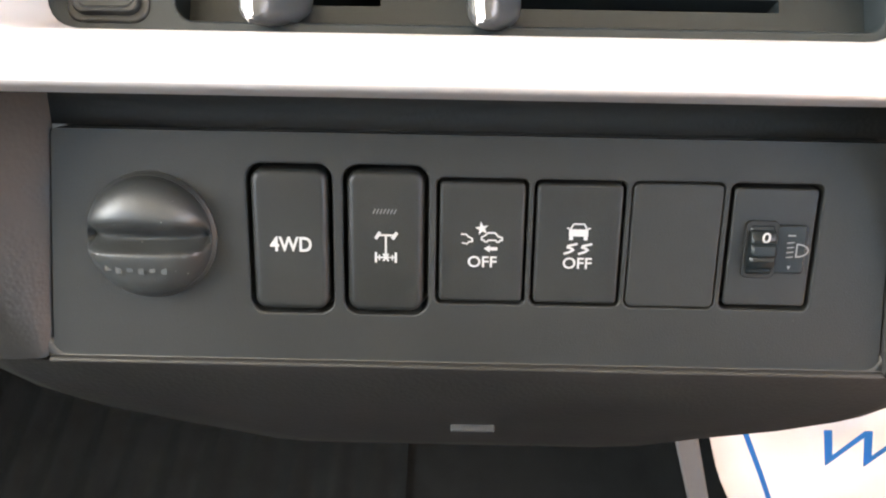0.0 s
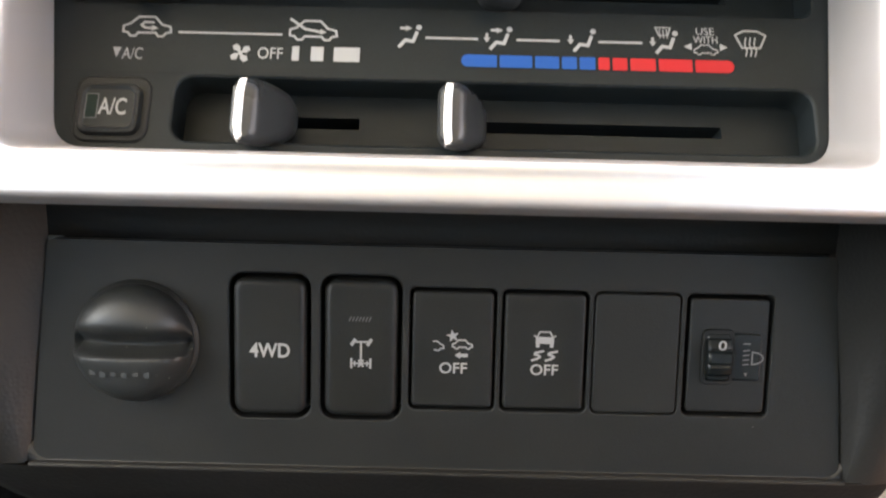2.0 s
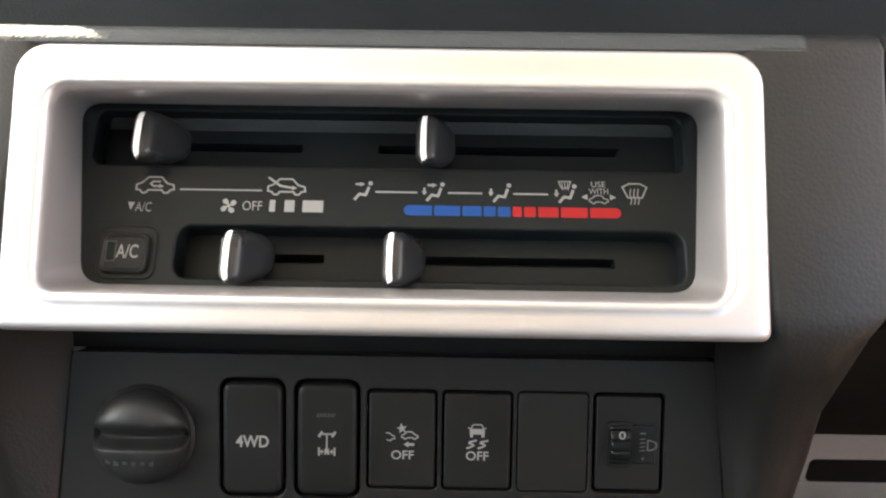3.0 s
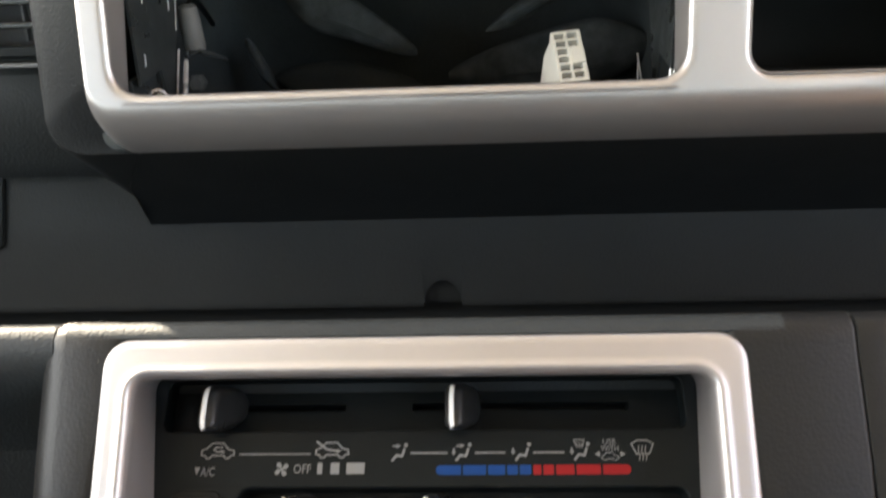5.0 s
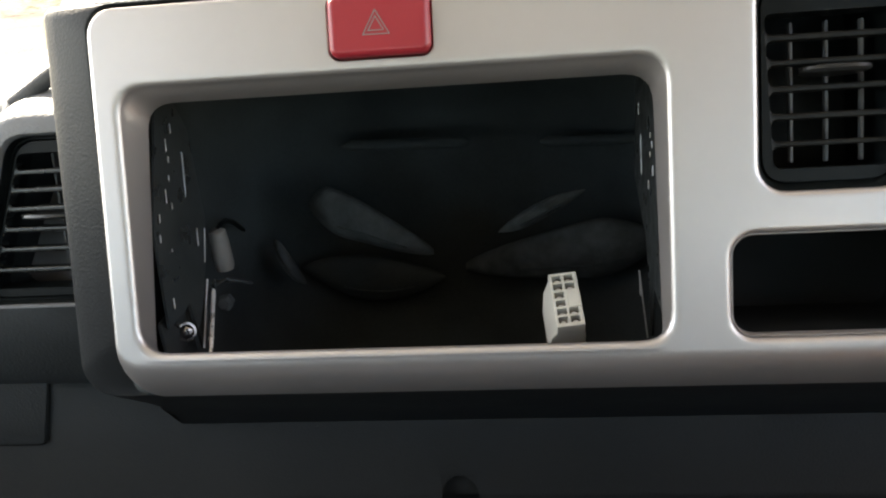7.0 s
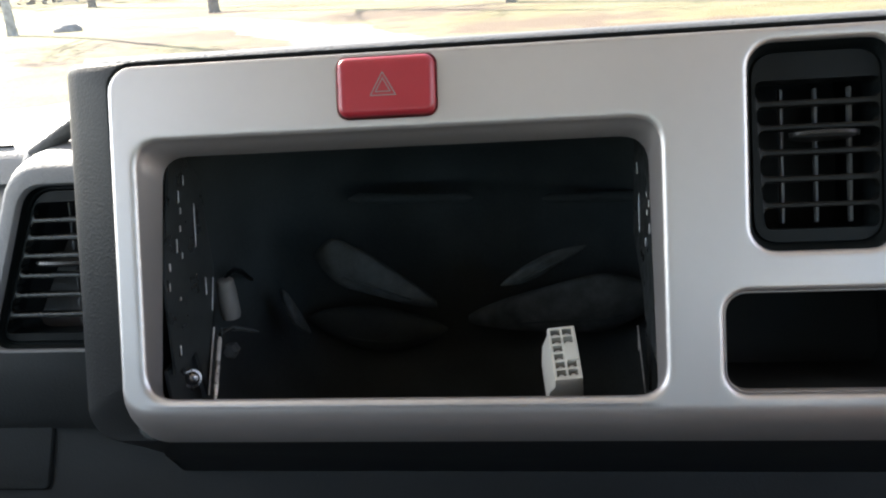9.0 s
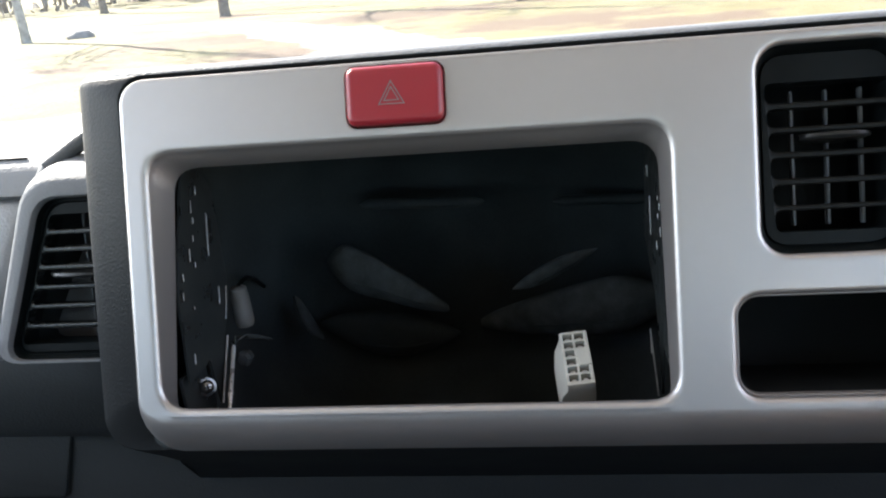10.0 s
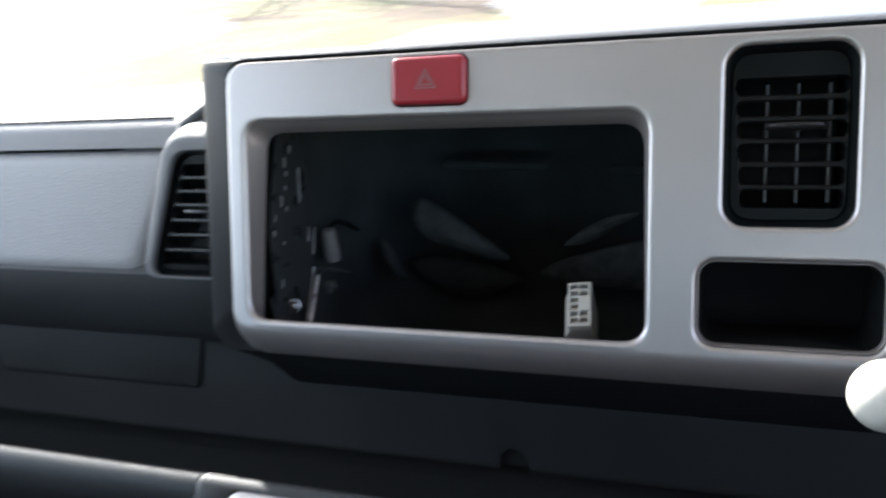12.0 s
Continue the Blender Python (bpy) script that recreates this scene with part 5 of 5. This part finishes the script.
# ---- radio cavity and what is in it ----
cavity = thing("radio_cavity", MR @ Vector((0, -0.064, -0.1)), "empty black radio cavity in the dashboard", "cavity")
bm = bmesh.new()
cw = [(-0.1062, 0.0992, -0.0725, 0.0356, 0.0110, -0.0136), (-0.1075, 0.1005, -0.0780, 0.0366, 0.0100, -0.0160), (-0.120, 0.116, -0.0845, 0.050, 0.006, -0.0185), (-0.126, 0.122, -0.0990, 0.056, 0.012, -0.065),
      (-0.128, 0.124, -0.1180, 0.060, 0.025, -0.110), (-0.128, 0.124, -0.1220, 0.062, 0.045, -0.160), (-0.120, 0.116, -0.1180, 0.058, 0.060, -0.195), (-0.100, 0.096, -0.1020, 0.050, 0.065, -0.220), (-0.070, 0.066, -0.078, 0.036, 0.050, -0.234), (-0.02, 0.016, -0.03, 0.0, 0.012, -0.240)]
loft(bm, [rr(MR, *k) for k in cw[2:]], end=True)
part("liner", bm, CAVITY_BLACK, cavity)
bm = bmesh.new()
loft(bm, [rr(MR, *k) for k in cw[:3]], end=False)
part("flange", bm, CAVITY_BLACK, cavity)
SLITS_L = ((0.3425, 0.9105, 0.0022), (0.3345, 0.9050, 0.0028), (0.3340, 0.8985, 0.0014), (0.3305, 0.8910, 0.0014), (0.3240, 0.8850, 0.0030), (0.3275, 0.8790, 0.0013),
           (0.3135, 0.8785, 0.0018), (0.3100, 0.8705, 0.0018), (0.3180, 0.8615, 0.0008), (0.3460, 0.8875, 0.0100), (0.3460, 0.8560, 0.0042), (0.3085, 0.8400, 0.0024))
SLITS_R = ((0.3810, 0.8970, 0.0028), (0.3700, 0.8780, 0.0090), (0.3430, 0.8950, 0.0012), (0.3375, 0.8925, 0.0016), (0.3420, 0.8870, 0.0012), (0.3330, 0.8825, 0.0022), (0.3450, 0.8720, 0.0020), (0.3670, 0.8125, 0.0060))
for x0, sgn, slits, sy, sz in ((-0.1092, 1, SLITS_L, 0.3175, 0.8205), (0.1017, -1, SLITS_R, 0.3080, 0.8280)):
    br = thing("mounting_bracket", (x0, 0.34, 0.80), "black coated steel radio mounting bracket with slots", "bracket", "radio brackets")
    MB = Matrix(((0, 0, sgn, x0), (1, 0, 0, 0), (0, 1, 0, 0), (0, 0, 0, 1)))
    back_y = 0.0 if sgn > 0 else 0.035
    bm = bmesh.new()
    outer = [MB @ Vector(p) for p in ((0.2995, 0.832, 0), (0.3230, 0.832, 0), (0.3270, 0.806, 0), (0.3440, 0.835, 0), (0.3530, 0.845, 0), (0.3590 + back_y, 0.860, 0), (0.3600 + back_y, 0.905, 0), (0.3480 + back_y, 0.926, 0), (0.3340, 0.926, 0), (0.3060, 0.875, 0))]
    cuts = [[MB @ Vector((y + e * 0.3 - 0.0008 + c, z + e, 0)) for c, e in ((-0.0011, -h), (0.0011, -h), (0.0011, h), (-0.0011, h))] for y, z, h in slits if z > 0.82]
    holed(bm, MB, outer, cuts)
    ext = bmesh.ops.extrude_face_region(bm, geom=list(bm.faces))
    bmesh.ops.translate(bm, verts=[e for e in ext["geom"] if isinstance(e, bmesh.types.BMVert)], vec=Vector((-0.0012 * sgn, 0, 0)))
    plate = part("plate", bm, BLACK_STEEL, br, sharp=20)
    for y, z, h in slits:
        bm = bmesh.new()
        tube(bm, [MB @ Vector((y + e * h * 0.3, z + e * h, 0.0001)) for e in (-1, -0.8, 0.8, 1)], [0.00015, 0.00032, 0.00032, 0.00015], 8)
        part("slot_edge", bm, WORN_EDGE, plate, "bare bright slot edge")
    if sgn > 0:
        bm = bmesh.new()
        tube(bm, [MB @ Vector(p) for p in ((0.3245, 0.8075, 0.0012), (0.3440, 0.8345, 0.0012))], 0.00055, 8)
        tube(bm, [MB @ Vector(p) for p in ((0.3465, 0.8425, 0.0008), (0.3540, 0.8570, 0.0008))], 0.0003, 8)
        part("folded_edge", bm, WORN_EDGE, plate, "bare bright folded edge")
    else:
        bm = bmesh.new()
        tube(bm, [MB @ Vector(p) for p in ((0.3700, 0.8180, 0.0002), (0.3535, 0.8085, 0.0002), (0.3370, 0.7990, 0.0002))], 0.0004, 8)
        part("folded_edge", bm, WORN_EDGE, plate, "bare bright folded edge")
    bm = bmesh.new()
    box(bm, x0 - 0.0100 * sgn if sgn < 0 else x0 - 0.0060, x0 + 0.0100 if sgn < 0 else x0 - 0.0040, 0.300, 0.328, 0.800, 0.834, b=0.0004)
    part("flange", bm, BLACK_STEEL, br)
    # the screw faces into the opening
    MW = Matrix.Translation((x0 - (0.0020 if sgn > 0 else -0.0058), sy, sz)) @ Vector((sgn * 0.55, -0.75, 0.36)).to_track_quat("Z", "Y").to_matrix().to_4x4()
    bm = bmesh.new()
    loft(bm, [circ(MW, 0, 0, r, w, 28) for r, w in ((0.0046, -0.001), (0.0046, 0.0005), (0.0043, 0.0008), (0.0034, 0.0009), (0.0033, 0.0013), (0.0032, 0.0024), (0.0027, 0.0031), (0.0018, 0.0035), (0.0006, 0.0036))], end=True)
    screw = part("screw", bm, STEEL, br, "bright round-headed screw")
    bm = bmesh.new()
    for a in (0, 1):
        s_, c_ = (0.0017, 0.0003) if a else (0.0003, 0.0017)
        box(bm, -s_, s_, -c_, c_, 0.0028, 0.0038, MW)
    part("cross_recess", bm, DEEP, screw)
strut = thing("steel_strut", (-0.1015, 0.312, 0.803), "bare steel strut with a hooked top inside the radio cavity", "strut")
bm = bmesh.new()
lo, hi = Vector((-0.1012, 0.3170, 0.8110)), Vector((-0.1042, 0.3405, 0.8310))
d = hi - lo
tube(bm, [lo - d * 0.5, lo, lo + d * 0.12, lo + d * 0.16, lo + d * 0.22, hi - d * 0.08, hi], [0.0010, 0.0010, 0.0011, 0.0015, 0.0011, 0.0011, 0.0006], 14)
part("strip", bm, BARE, strut)
bm = bmesh.new()
tube(bm, [hi + Vector(p) for p in ((-0.0004, 0.0, 0.0), (0.0008, 0.002, 0.0022), (0.005, 0.006, 0.0015), (0.009, 0.010, -0.001), (0.014, 0.015, -0.005))], [0.0016, 0.0018, 0.0014, 0.0010, 0.0006])
part("hook", bm, BLACK_STEEL, strut)
bm = bmesh.new()
loft(bm, [circ(plane(0.3560, 0.8150, 10), -0.1070, 0, r, w, 6) for r, w in ((0.0040, -0.004), (0.0044, 0.001), (0.0030, 0.0025))], end=True)
part("nut", bm, DUCT, strut)
lead = thing("aerial_lead", (-0.111, 0.376, 0.826), "black aerial lead ending in a cream plug", "aerial lead")
bm = bmesh.new()
tube(bm, [(-0.1118, 0.376, 0.825), (-0.1118, 0.376, 0.827), (-0.1120, 0.376, 0.840), (-0.1121, 0.376, 0.8465), (-0.1121, 0.376, 0.8475)], [0.0046, 0.0052, 0.0050, 0.0044, 0.0030], 16)
part("plug", bm, DIM_CREAM, lead)
bm = bmesh.new()
tube(bm, [(-0.1120, 0.377, 0.8465), (-0.1122, 0.382, 0.8475), (-0.1130, 0.392, 0.846), (-0.1165, 0.410, 0.838), (-0.119, 0.430, 0.825)], 0.0014)
part("cable", bm, BLACK, lead)

# wiring connector that stands on the edge of the opening
con = thing("wiring_connector", (0.063, 0.30, 0.815), "cream multi-pin wiring connector lying in the radio opening", "connector")
MC = plane(0.3071, 0.8366, 54.8) @ Matrix.Translation((0.0633, 0, 0)) @ Matrix.Rotation(radians(6), 4, "Z") @ Matrix.Translation((-0.0633, 0, 0))
bm = bmesh.new()
CU0, CU1, CV0, CV1 = 0.0576, 0.0690, -0.0125, 0.0125
pins = [(c, r) for r in range(6) for c in range(2) if not (c == 1 and r in (2, 3))]
cell = lambda c, r: (CU0 + 0.0009 + c * 0.0050, CV1 - 0.0010 - r * 0.0039)
cuts = []
for c, r in pins:
    u, v = cell(c, r)
    lp = rr(MC, u, u + 0.0042, v - 0.0030, v, 0.0003, 0.0, 1)
    cuts.append(lp)
    loft(bm, [lp, rr(MC, u + 0.0002, u + 0.0040, v - 0.0028, v - 0.0002, 0.0003, -0.009, 1)], end=True)
ol = rr(MC, CU0, CU1, CV0, CV1, 0.0004, 0.0)
holed(bm, MC, ol, cuts)
loft(bm, [ol, rr(MC, CU0 - 0.0003, CU1 + 0.0003, CV0 - 0.0003, CV1 + 0.0003, 0.0006, -0.0006), rr(MC, CU0 - 0.0003, CU1 + 0.0003, CV0 - 0.0003, CV1 + 0.0003, 0.0006, -0.006), rr(MC, CU0 - 0.0029, CU1 + 0.0006, CV0 - 0.0009, CV1 - 0.003, 0.0006, -0.010), rr(MC, CU0 - 0.0036, CU1 + 0.0006, CV0 - 0.0012, CV1 - 0.004, 0.0006, -0.026)], end=True)
body = part("body", bm, CREAM, con)
bm = bmesh.new()
pad(bm, MC, CU0 + 0.0061, CU1 + 0.0002, -0.0040, 0.0036, 0.0005, -0.004, 0.0006, 0.0003)
part("latch", bm, CREAM, body)
for c, r in pins:
    u, v = cell(c, r)
    bm = bmesh.new()
    box(bm, u + 0.0012, u + 0.0030, v - 0.0021, v - 0.0012, -0.008, -0.0020, MC)
    part("terminal", bm, WORN_EDGE, body)
for k in range(6):
    wire = []
    u = CU0 + 0.002 + (k % 3) * 0.003
    for s in range(6):
        wire.append(MC @ Vector((u + 0.004 * math.sin(s + k), -0.006 + 0.004 * (k // 3) - 0.002 * s, -0.024 - 0.010 * s)))
    bm = bmesh.new()
    tube(bm, wire, 0.0009, 6)
    part("wire", bm, BLACK, con)

# dusty ducts at the back of the cavity
def duct(pts, r, blunt, mat, label, crease=False):
    """A swelling hose; blunt: at which end it stays wide, -1 the first, 1 the last, 0 neither."""
    t = thing("air_duct", pts[0], label, "duct", "ducts behind the radio")
    bm = bmesh.new()
    k = 26
    p = [Vector(q) for q in pts]
    line = []
    for i in range(k + 1):
        f = i / k * (len(p) - 1)
        a = min(int(f), len(p) - 2)
        line.append(p[a].lerp(p[a + 1], f - a))
    def girth(i):
        f = i / k
        f = 1 - f if blunt < 0 else f
        return r * (max(0.02, math.sin(math.pi * f)) ** 0.75 if blunt == 0 else min(1.0, 0.02 + 1.3 * f) ** 0.55 * (1 - max(0.0, (f - 0.62) / 0.38) ** 2.4 * 0.95))
    rows = []
    for i, c in enumerate(line):
        a = girth(i)
        rows.append([c + Vector((0, -a * 0.6 * math.cos(2 * math.pi * j / 24), a * math.sin(2 * math.pi * j / 24) + 0.25 * a * math.cos(2 * math.pi * j / 24))) for j in range(24)])
    loft(bm, rows, start=True, end=True)
    part("duct_wall", bm, mat, t)
    if crease:
        bm = bmesh.new()
        tube(bm, [c + Vector((0, -girth(i + 8) * 0.60, -girth(i + 8) * 0.28)) for i, c in enumerate(line[8:-5])], 0.0006, 8)
        part("rib", bm, CAVITY_BLACK, t)


# cut blunt on the left where its lit part begins; the unlit rest is omitted
duct([(-0.078, 0.430, 0.838), (-0.064, 0.426, 0.836), (-0.044, 0.424, 0.828), (-0.026, 0.426, 0.817), (-0.008, 0.430, 0.806)], 0.0160, -1, DUCT, "dusty grey air duct behind the empty radio opening", True)
duct([(-0.106, 0.440, 0.812), (-0.102, 0.437, 0.806), (-0.096, 0.436, 0.796), (-0.090, 0.440, 0.784)], 0.009, 0, DUCT, "short dusty grey air duct behind the radio opening", True)
duct([(-0.098, 0.462, 0.784), (-0.066, 0.455, 0.780), (-0.038, 0.453, 0.778), (-0.006, 0.458, 0.776)], 0.016, 0, CAVITY_BLACK, "low dusty black air duct behind the radio opening", True)
duct([(0.030, 0.434, 0.815), (0.044, 0.430, 0.823), (0.060, 0.428, 0.832), (0.080, 0.432, 0.839)], 0.0058, 0, DUCT, "slim dusty grey air duct behind the radio opening", True)
duct([(0.008, 0.455, 0.784), (0.035, 0.444, 0.792), (0.064, 0.440, 0.797), (0.092, 0.440, 0.800), (0.128, 0.448, 0.800)], 0.0200, 1, DUCT, "wide dusty grey air duct behind the radio opening", True)
rail = thing("cross_rail", (0.0, 0.46, 0.86), "dark steel cross rail behind the radio opening", "rail")
bm = bmesh.new()
tube(bm, [(-0.064, 0.470, 0.8605), (-0.058, 0.4695, 0.8608), (0.008, 0.4695, 0.8590), (0.014, 0.470, 0.8588)], [0.001, 0.0034, 0.0034, 0.001], 16)
part("bar", bm, CAVITY_BLACK, rail)
bm = bmesh.new()
tube(bm, [(0.056, 0.470, 0.8565), (0.061, 0.4695, 0.8566), (0.112, 0.4695, 0.8560), (0.117, 0.470, 0.8558)], [0.001, 0.0032, 0.0032, 0.001], 16)
part("bar", bm, CAVITY_BLACK, rail)

# ---- lever beside the fascia, lower trim and bag ----
lever = thing("gear_lever", (0.26, 0.33, 0.78), "black lever with a cream rounded knob beside the fascia", "lever")
P = Vector((0.1832, 0.1808, 0.8745))
tip = Vector((0.27, 0.345, 0.775))
d = (P - tip).normalized()
MK = Matrix.Translation(P) @ d.to_track_quat("Z", "Y").to_matrix().to_4x4()
bm = bmesh.new()
loft(bm, [circ(MK, 0, 0, r, w, 28) for r, w in ((0.007, -0.0130), (0.0100, -0.0105), (0.0110, -0.006), (0.0115, -0.001), (0.0111, 0.004), (0.0098, 0.0085), (0.0080, 0.0115), (0.0045, 0.0135), (0.001, 0.0142))], start=True, end=True)
part("knob", bm, CREAM_KNOB, lever, "cream rounded knob")
bm = bmesh.new()
tube(bm, [P - d * 0.012, P - d * 0.05, tip - Vector((0, -0.02, 0.0))], [0.0062, 0.0058, 0.007], 16)
part("shaft", bm, BLACK, lever)

lower = thing("lower_column_cover", (0.42, 0.38, 0.37), "pale grey lower steering column cover with dark slots", "trim panel")
bm = bmesh.new()
MO = plane(0.37, 0.55, 8)
pad(bm, MO, 0.185, 0.80, -0.165, 0.19, 0.02, -0.03, 0.0, 0.006)
part("panel", bm, LID_GREY, lower)
for v, h, u0 in ((-0.110, 0.006, 0.262), (-0.150, 0.010, 0.275)):
    bm = bmesh.new()
    pad(bm, MO, u0, 0.60, v - h, v + h, 0.004, 0.0, 0.0012, 0.0005)
    part("slot", bm, DEEP, lower)
bag = thing("paper_bag", (0.42, 0.38, 0.0), "white crumpled paper bag with blue lettering on the cab floor", "bag")
bm = bmesh.new()
rows = []
for i in range(15):
    z = 0.36 * i / 14
    row = []
    for j in range(25):
        x = 0.300 - 0.405 * min(z, 0.25) + 0.38 * j / 24
        row.append(Vector((x + 0.006 * noise.noise((z * 9, 3, j)), 0.325 + 0.06 * z + 0.012 * noise.noise((x * 11, z * 11, 1.7)), z)))
    rows.append(row)
sheet(bm, rows)
sheet(bm, [[Vector((p.x, p.y + 0.10, p.z)) for p in row] for row in rows])
for j in (0, 24):
    sheet(bm, [[row[j], Vector((row[j].x + 0.01, row[j].y + 0.05, row[j].z)), Vector((row[j].x, row[j].y + 0.10, row[j].z))] for row in rows])
part("paper", bm, BAG, bag)
MG = plane(0.318, 0.18, 4)
part("lettering", text_mesh("W", MG, 0.311, 0.066, 0.050, 0.066, 0.004, 0.0), BAG_BLUE, bag, "blue letter W")
bm = bmesh.new()
stroke(bm, MG, [(0.222, 0.085), (0.230, 0.068), (0.250, 0.026), (0.271, -0.020), (0.300, -0.082)], 0.004, 0.004)
part("fold_line", bm, BAG_BLUE, bag, "thin blue line")
# the bag's side fold as its own strip, grey for the shade on it
side_fold = thing("bag_side_fold", (0.21, 0.36, 0.0), "grey strip painted as the shaded side fold of the white paper bag", "bracket")
bm = bmesh.new()
sheet(bm, [[Vector((0.2545 - 0.325 * z + dx, 0.318 + dy, z)) for dx, dy in ((0.017, 0.03), (0.018, 0.002), (0.016, 0.0), (0.009, 0.001), (0.002, 0.0), (0.0, 0.002), (0.001, 0.03), (0.017, 0.03))] for z in np.linspace(0.0, 0.285, 6)])
part("fold_strip", bm, TRIM_GREY, side_fold)
mat_ = thing("floor_mat", (-0.2, 0.3, 0.0), "dark ribbed rubber floor mat in the passenger footwell", "floor mat")
bm = bmesh.new()
sheet(bm, [[Vector((x, y, 0.010 + 0.004 * math.sin(x * 150))) for x in np.linspace(-0.75, -0.04, 180)] for y in (0.0, 0.25, 0.5, 0.76)])
part("ribs", bm, CARPET, mat_)

# ---- outside ----
bm = bmesh.new()
sheet(bm, [[Vector((x, y, -0.75 + (0.25 * noise.noise((x * 0.05, y * 0.05, 0.3)) if y > 12 else 0.0))) for x in (-900, -300, *np.linspace(-80, 80, 60), 300, 900)] for y in (-900, -200, -30, -6, *np.linspace(2, 90, 60), 200, 500, 1500)])
structure(part("ground", bm, GROUND), "dry grass field with a pale gravel track", "ground")


def tree(x, y, r, h, bark, seed, label):
    q = random.Random(seed)
    t = thing("tree", (x, y, -0.8), label, "tree", "trees on the grass")
    bm = bmesh.new()
    pts = [(x + 0.12 * i * q.uniform(-1, 1) * 0.4, y, -0.85 + h * i / 8) for i in range(9)]
    tube(bm, pts, [r * 1.25, r * 1.0, r * 0.92, r * 0.84, r * 0.74, r * 0.6, r * 0.45, r * 0.3, r * 0.1], 14)
    for k in range(5):
        a = k * 1.26 + q.uniform(0, 0.5)
        bx = Vector((x + math.cos(a) * r * 1.2, y + math.sin(a) * r * 1.2, -0.72))
        tube(bm, [bx + Vector((math.cos(a) * r, math.sin(a) * r, -0.16)), bx, Vector((x, y, -0.25))], [r * 0.16, r * 0.3, r * 0.4], 8)
    ends = []
    for k in range(10):
        a, z = q.uniform(0, 6.28), q.uniform(0.35, 0.9)
        p0 = Vector((x, y, -0.8 + h * z))
        l = h * 0.3 * q.uniform(0.6, 1.1)
        p1 = p0 + Vector((math.cos(a) * l * 0.6, math.sin(a) * l * 0.6, l * 0.45))
        p2 = p1 + Vector((math.cos(a + 0.4) * l * 0.5, math.sin(a + 0.4) * l * 0.5, l * 0.35))
        tube(bm, [p0, p1, p2], [r * 0.32, r * 0.18, r * 0.05], 7)
        ends += [p1, p2]
    part("trunk", bm, bark, t)
    bm = bmesh.new()
    for p in ends:
        for _ in range(60):
            c = p + Vector((q.gauss(0, 0.5), q.gauss(0, 0.5), q.gauss(0, 0.4)))
            s = q.uniform(0.05, 0.12)
            m = Matrix.Translation(c) @ Euler((q.uniform(0, 6), q.uniform(0, 6), q.uniform(0, 6))).to_matrix().to_4x4()
            bm.faces.new([bm.verts.new(m @ Vector((a * s, b2 * s, 0))) for a, b2 in ((-1, 0), (0, -0.5), (1, 0), (0, 0.5))])
    part("crown", bm, LEAF, t)


tree(-13.0, 33.6, 0.19, 13, BARK, 1, "dark bare-trunked tree standing on dry grass")
tree(-0.67, 26.0, 0.15, 11, BARK, 2, "dark bare-trunked tree beside the gravel track")
tree(-17.4, 26.6, 0.145, 10, BIRCH, 3, "pale-barked leaning tree standing on dry grass")
tree(-26.0, 48.0, 0.20, 14, BARK, 4, "distant dark tree at the edge of the grass")
tree(9.0, 34.0, 0.18, 12, BARK, 5, "dark tree standing on dry grass")
rock = thing("boulder", (-15.5, 26.8, -0.75), "low grey boulder lying in the dry grass", "boulder")
bm = bmesh.new()
bmesh.ops.create_icosphere(bm, subdivisions=3, radius=1)
for v in bm.verts:
    v.co = Vector((-15.5 + 0.48 * v.co.x * (1 + 0.3 * noise.noise(v.co * 1.5)), 26.8 + 0.4 * v.co.y, -0.68 + 0.28 * v.co.z * (1 + 0.3 * noise.noise(v.co * 2))))
part("stone", bm, STONE, rock)
q = random.Random(9)
bm = bmesh.new()
for k in range(260):
    x, y = q.uniform(-95, 70), q.uniform(58, 85)
    tube(bm, [(x, y, -0.8), (x + q.uniform(-0.5, 0.5), y, 5), (x + q.uniform(-1, 1), y, q.uniform(9, 14))], [0.15, 0.11, 0.03], 5)
for k in range(2200):
    c = Vector((q.uniform(-95, 70), q.uniform(57, 84), q.uniform(-0.6, 11)))
    s = q.uniform(0.4, 1.1)
    m = Matrix.Translation(c) @ Euler((q.uniform(0, 6), q.uniform(0, 6), q.uniform(0, 6))).to_matrix().to_4x4()
    bm.faces.new([bm.verts.new(m @ Vector((a * s, b2 * s, 0))) for a, b2 in ((-1, 0), (0, -0.6), (1, 0), (0, 0.6))])
for k in range(2600):  # bare brush along the ground
    c = Vector((q.uniform(-95, 70), q.uniform(56, 66), q.uniform(-0.9, 1.6)))
    s = q.uniform(0.15, 0.6)
    m = Matrix.Translation(c) @ Euler((q.uniform(0, 6), q.uniform(0, 6), q.uniform(0, 6))).to_matrix().to_4x4()
    bm.faces.new([bm.verts.new(m @ Vector((a * s, b2 * s, 0))) for a, b2 in ((-1, 0), (0, -0.4), (1, 0), (0, 0.4))])
tagged(part("woods", bm, TWIGS), "brown bare woods at the far edge of the field", "woods", "", "stuff")
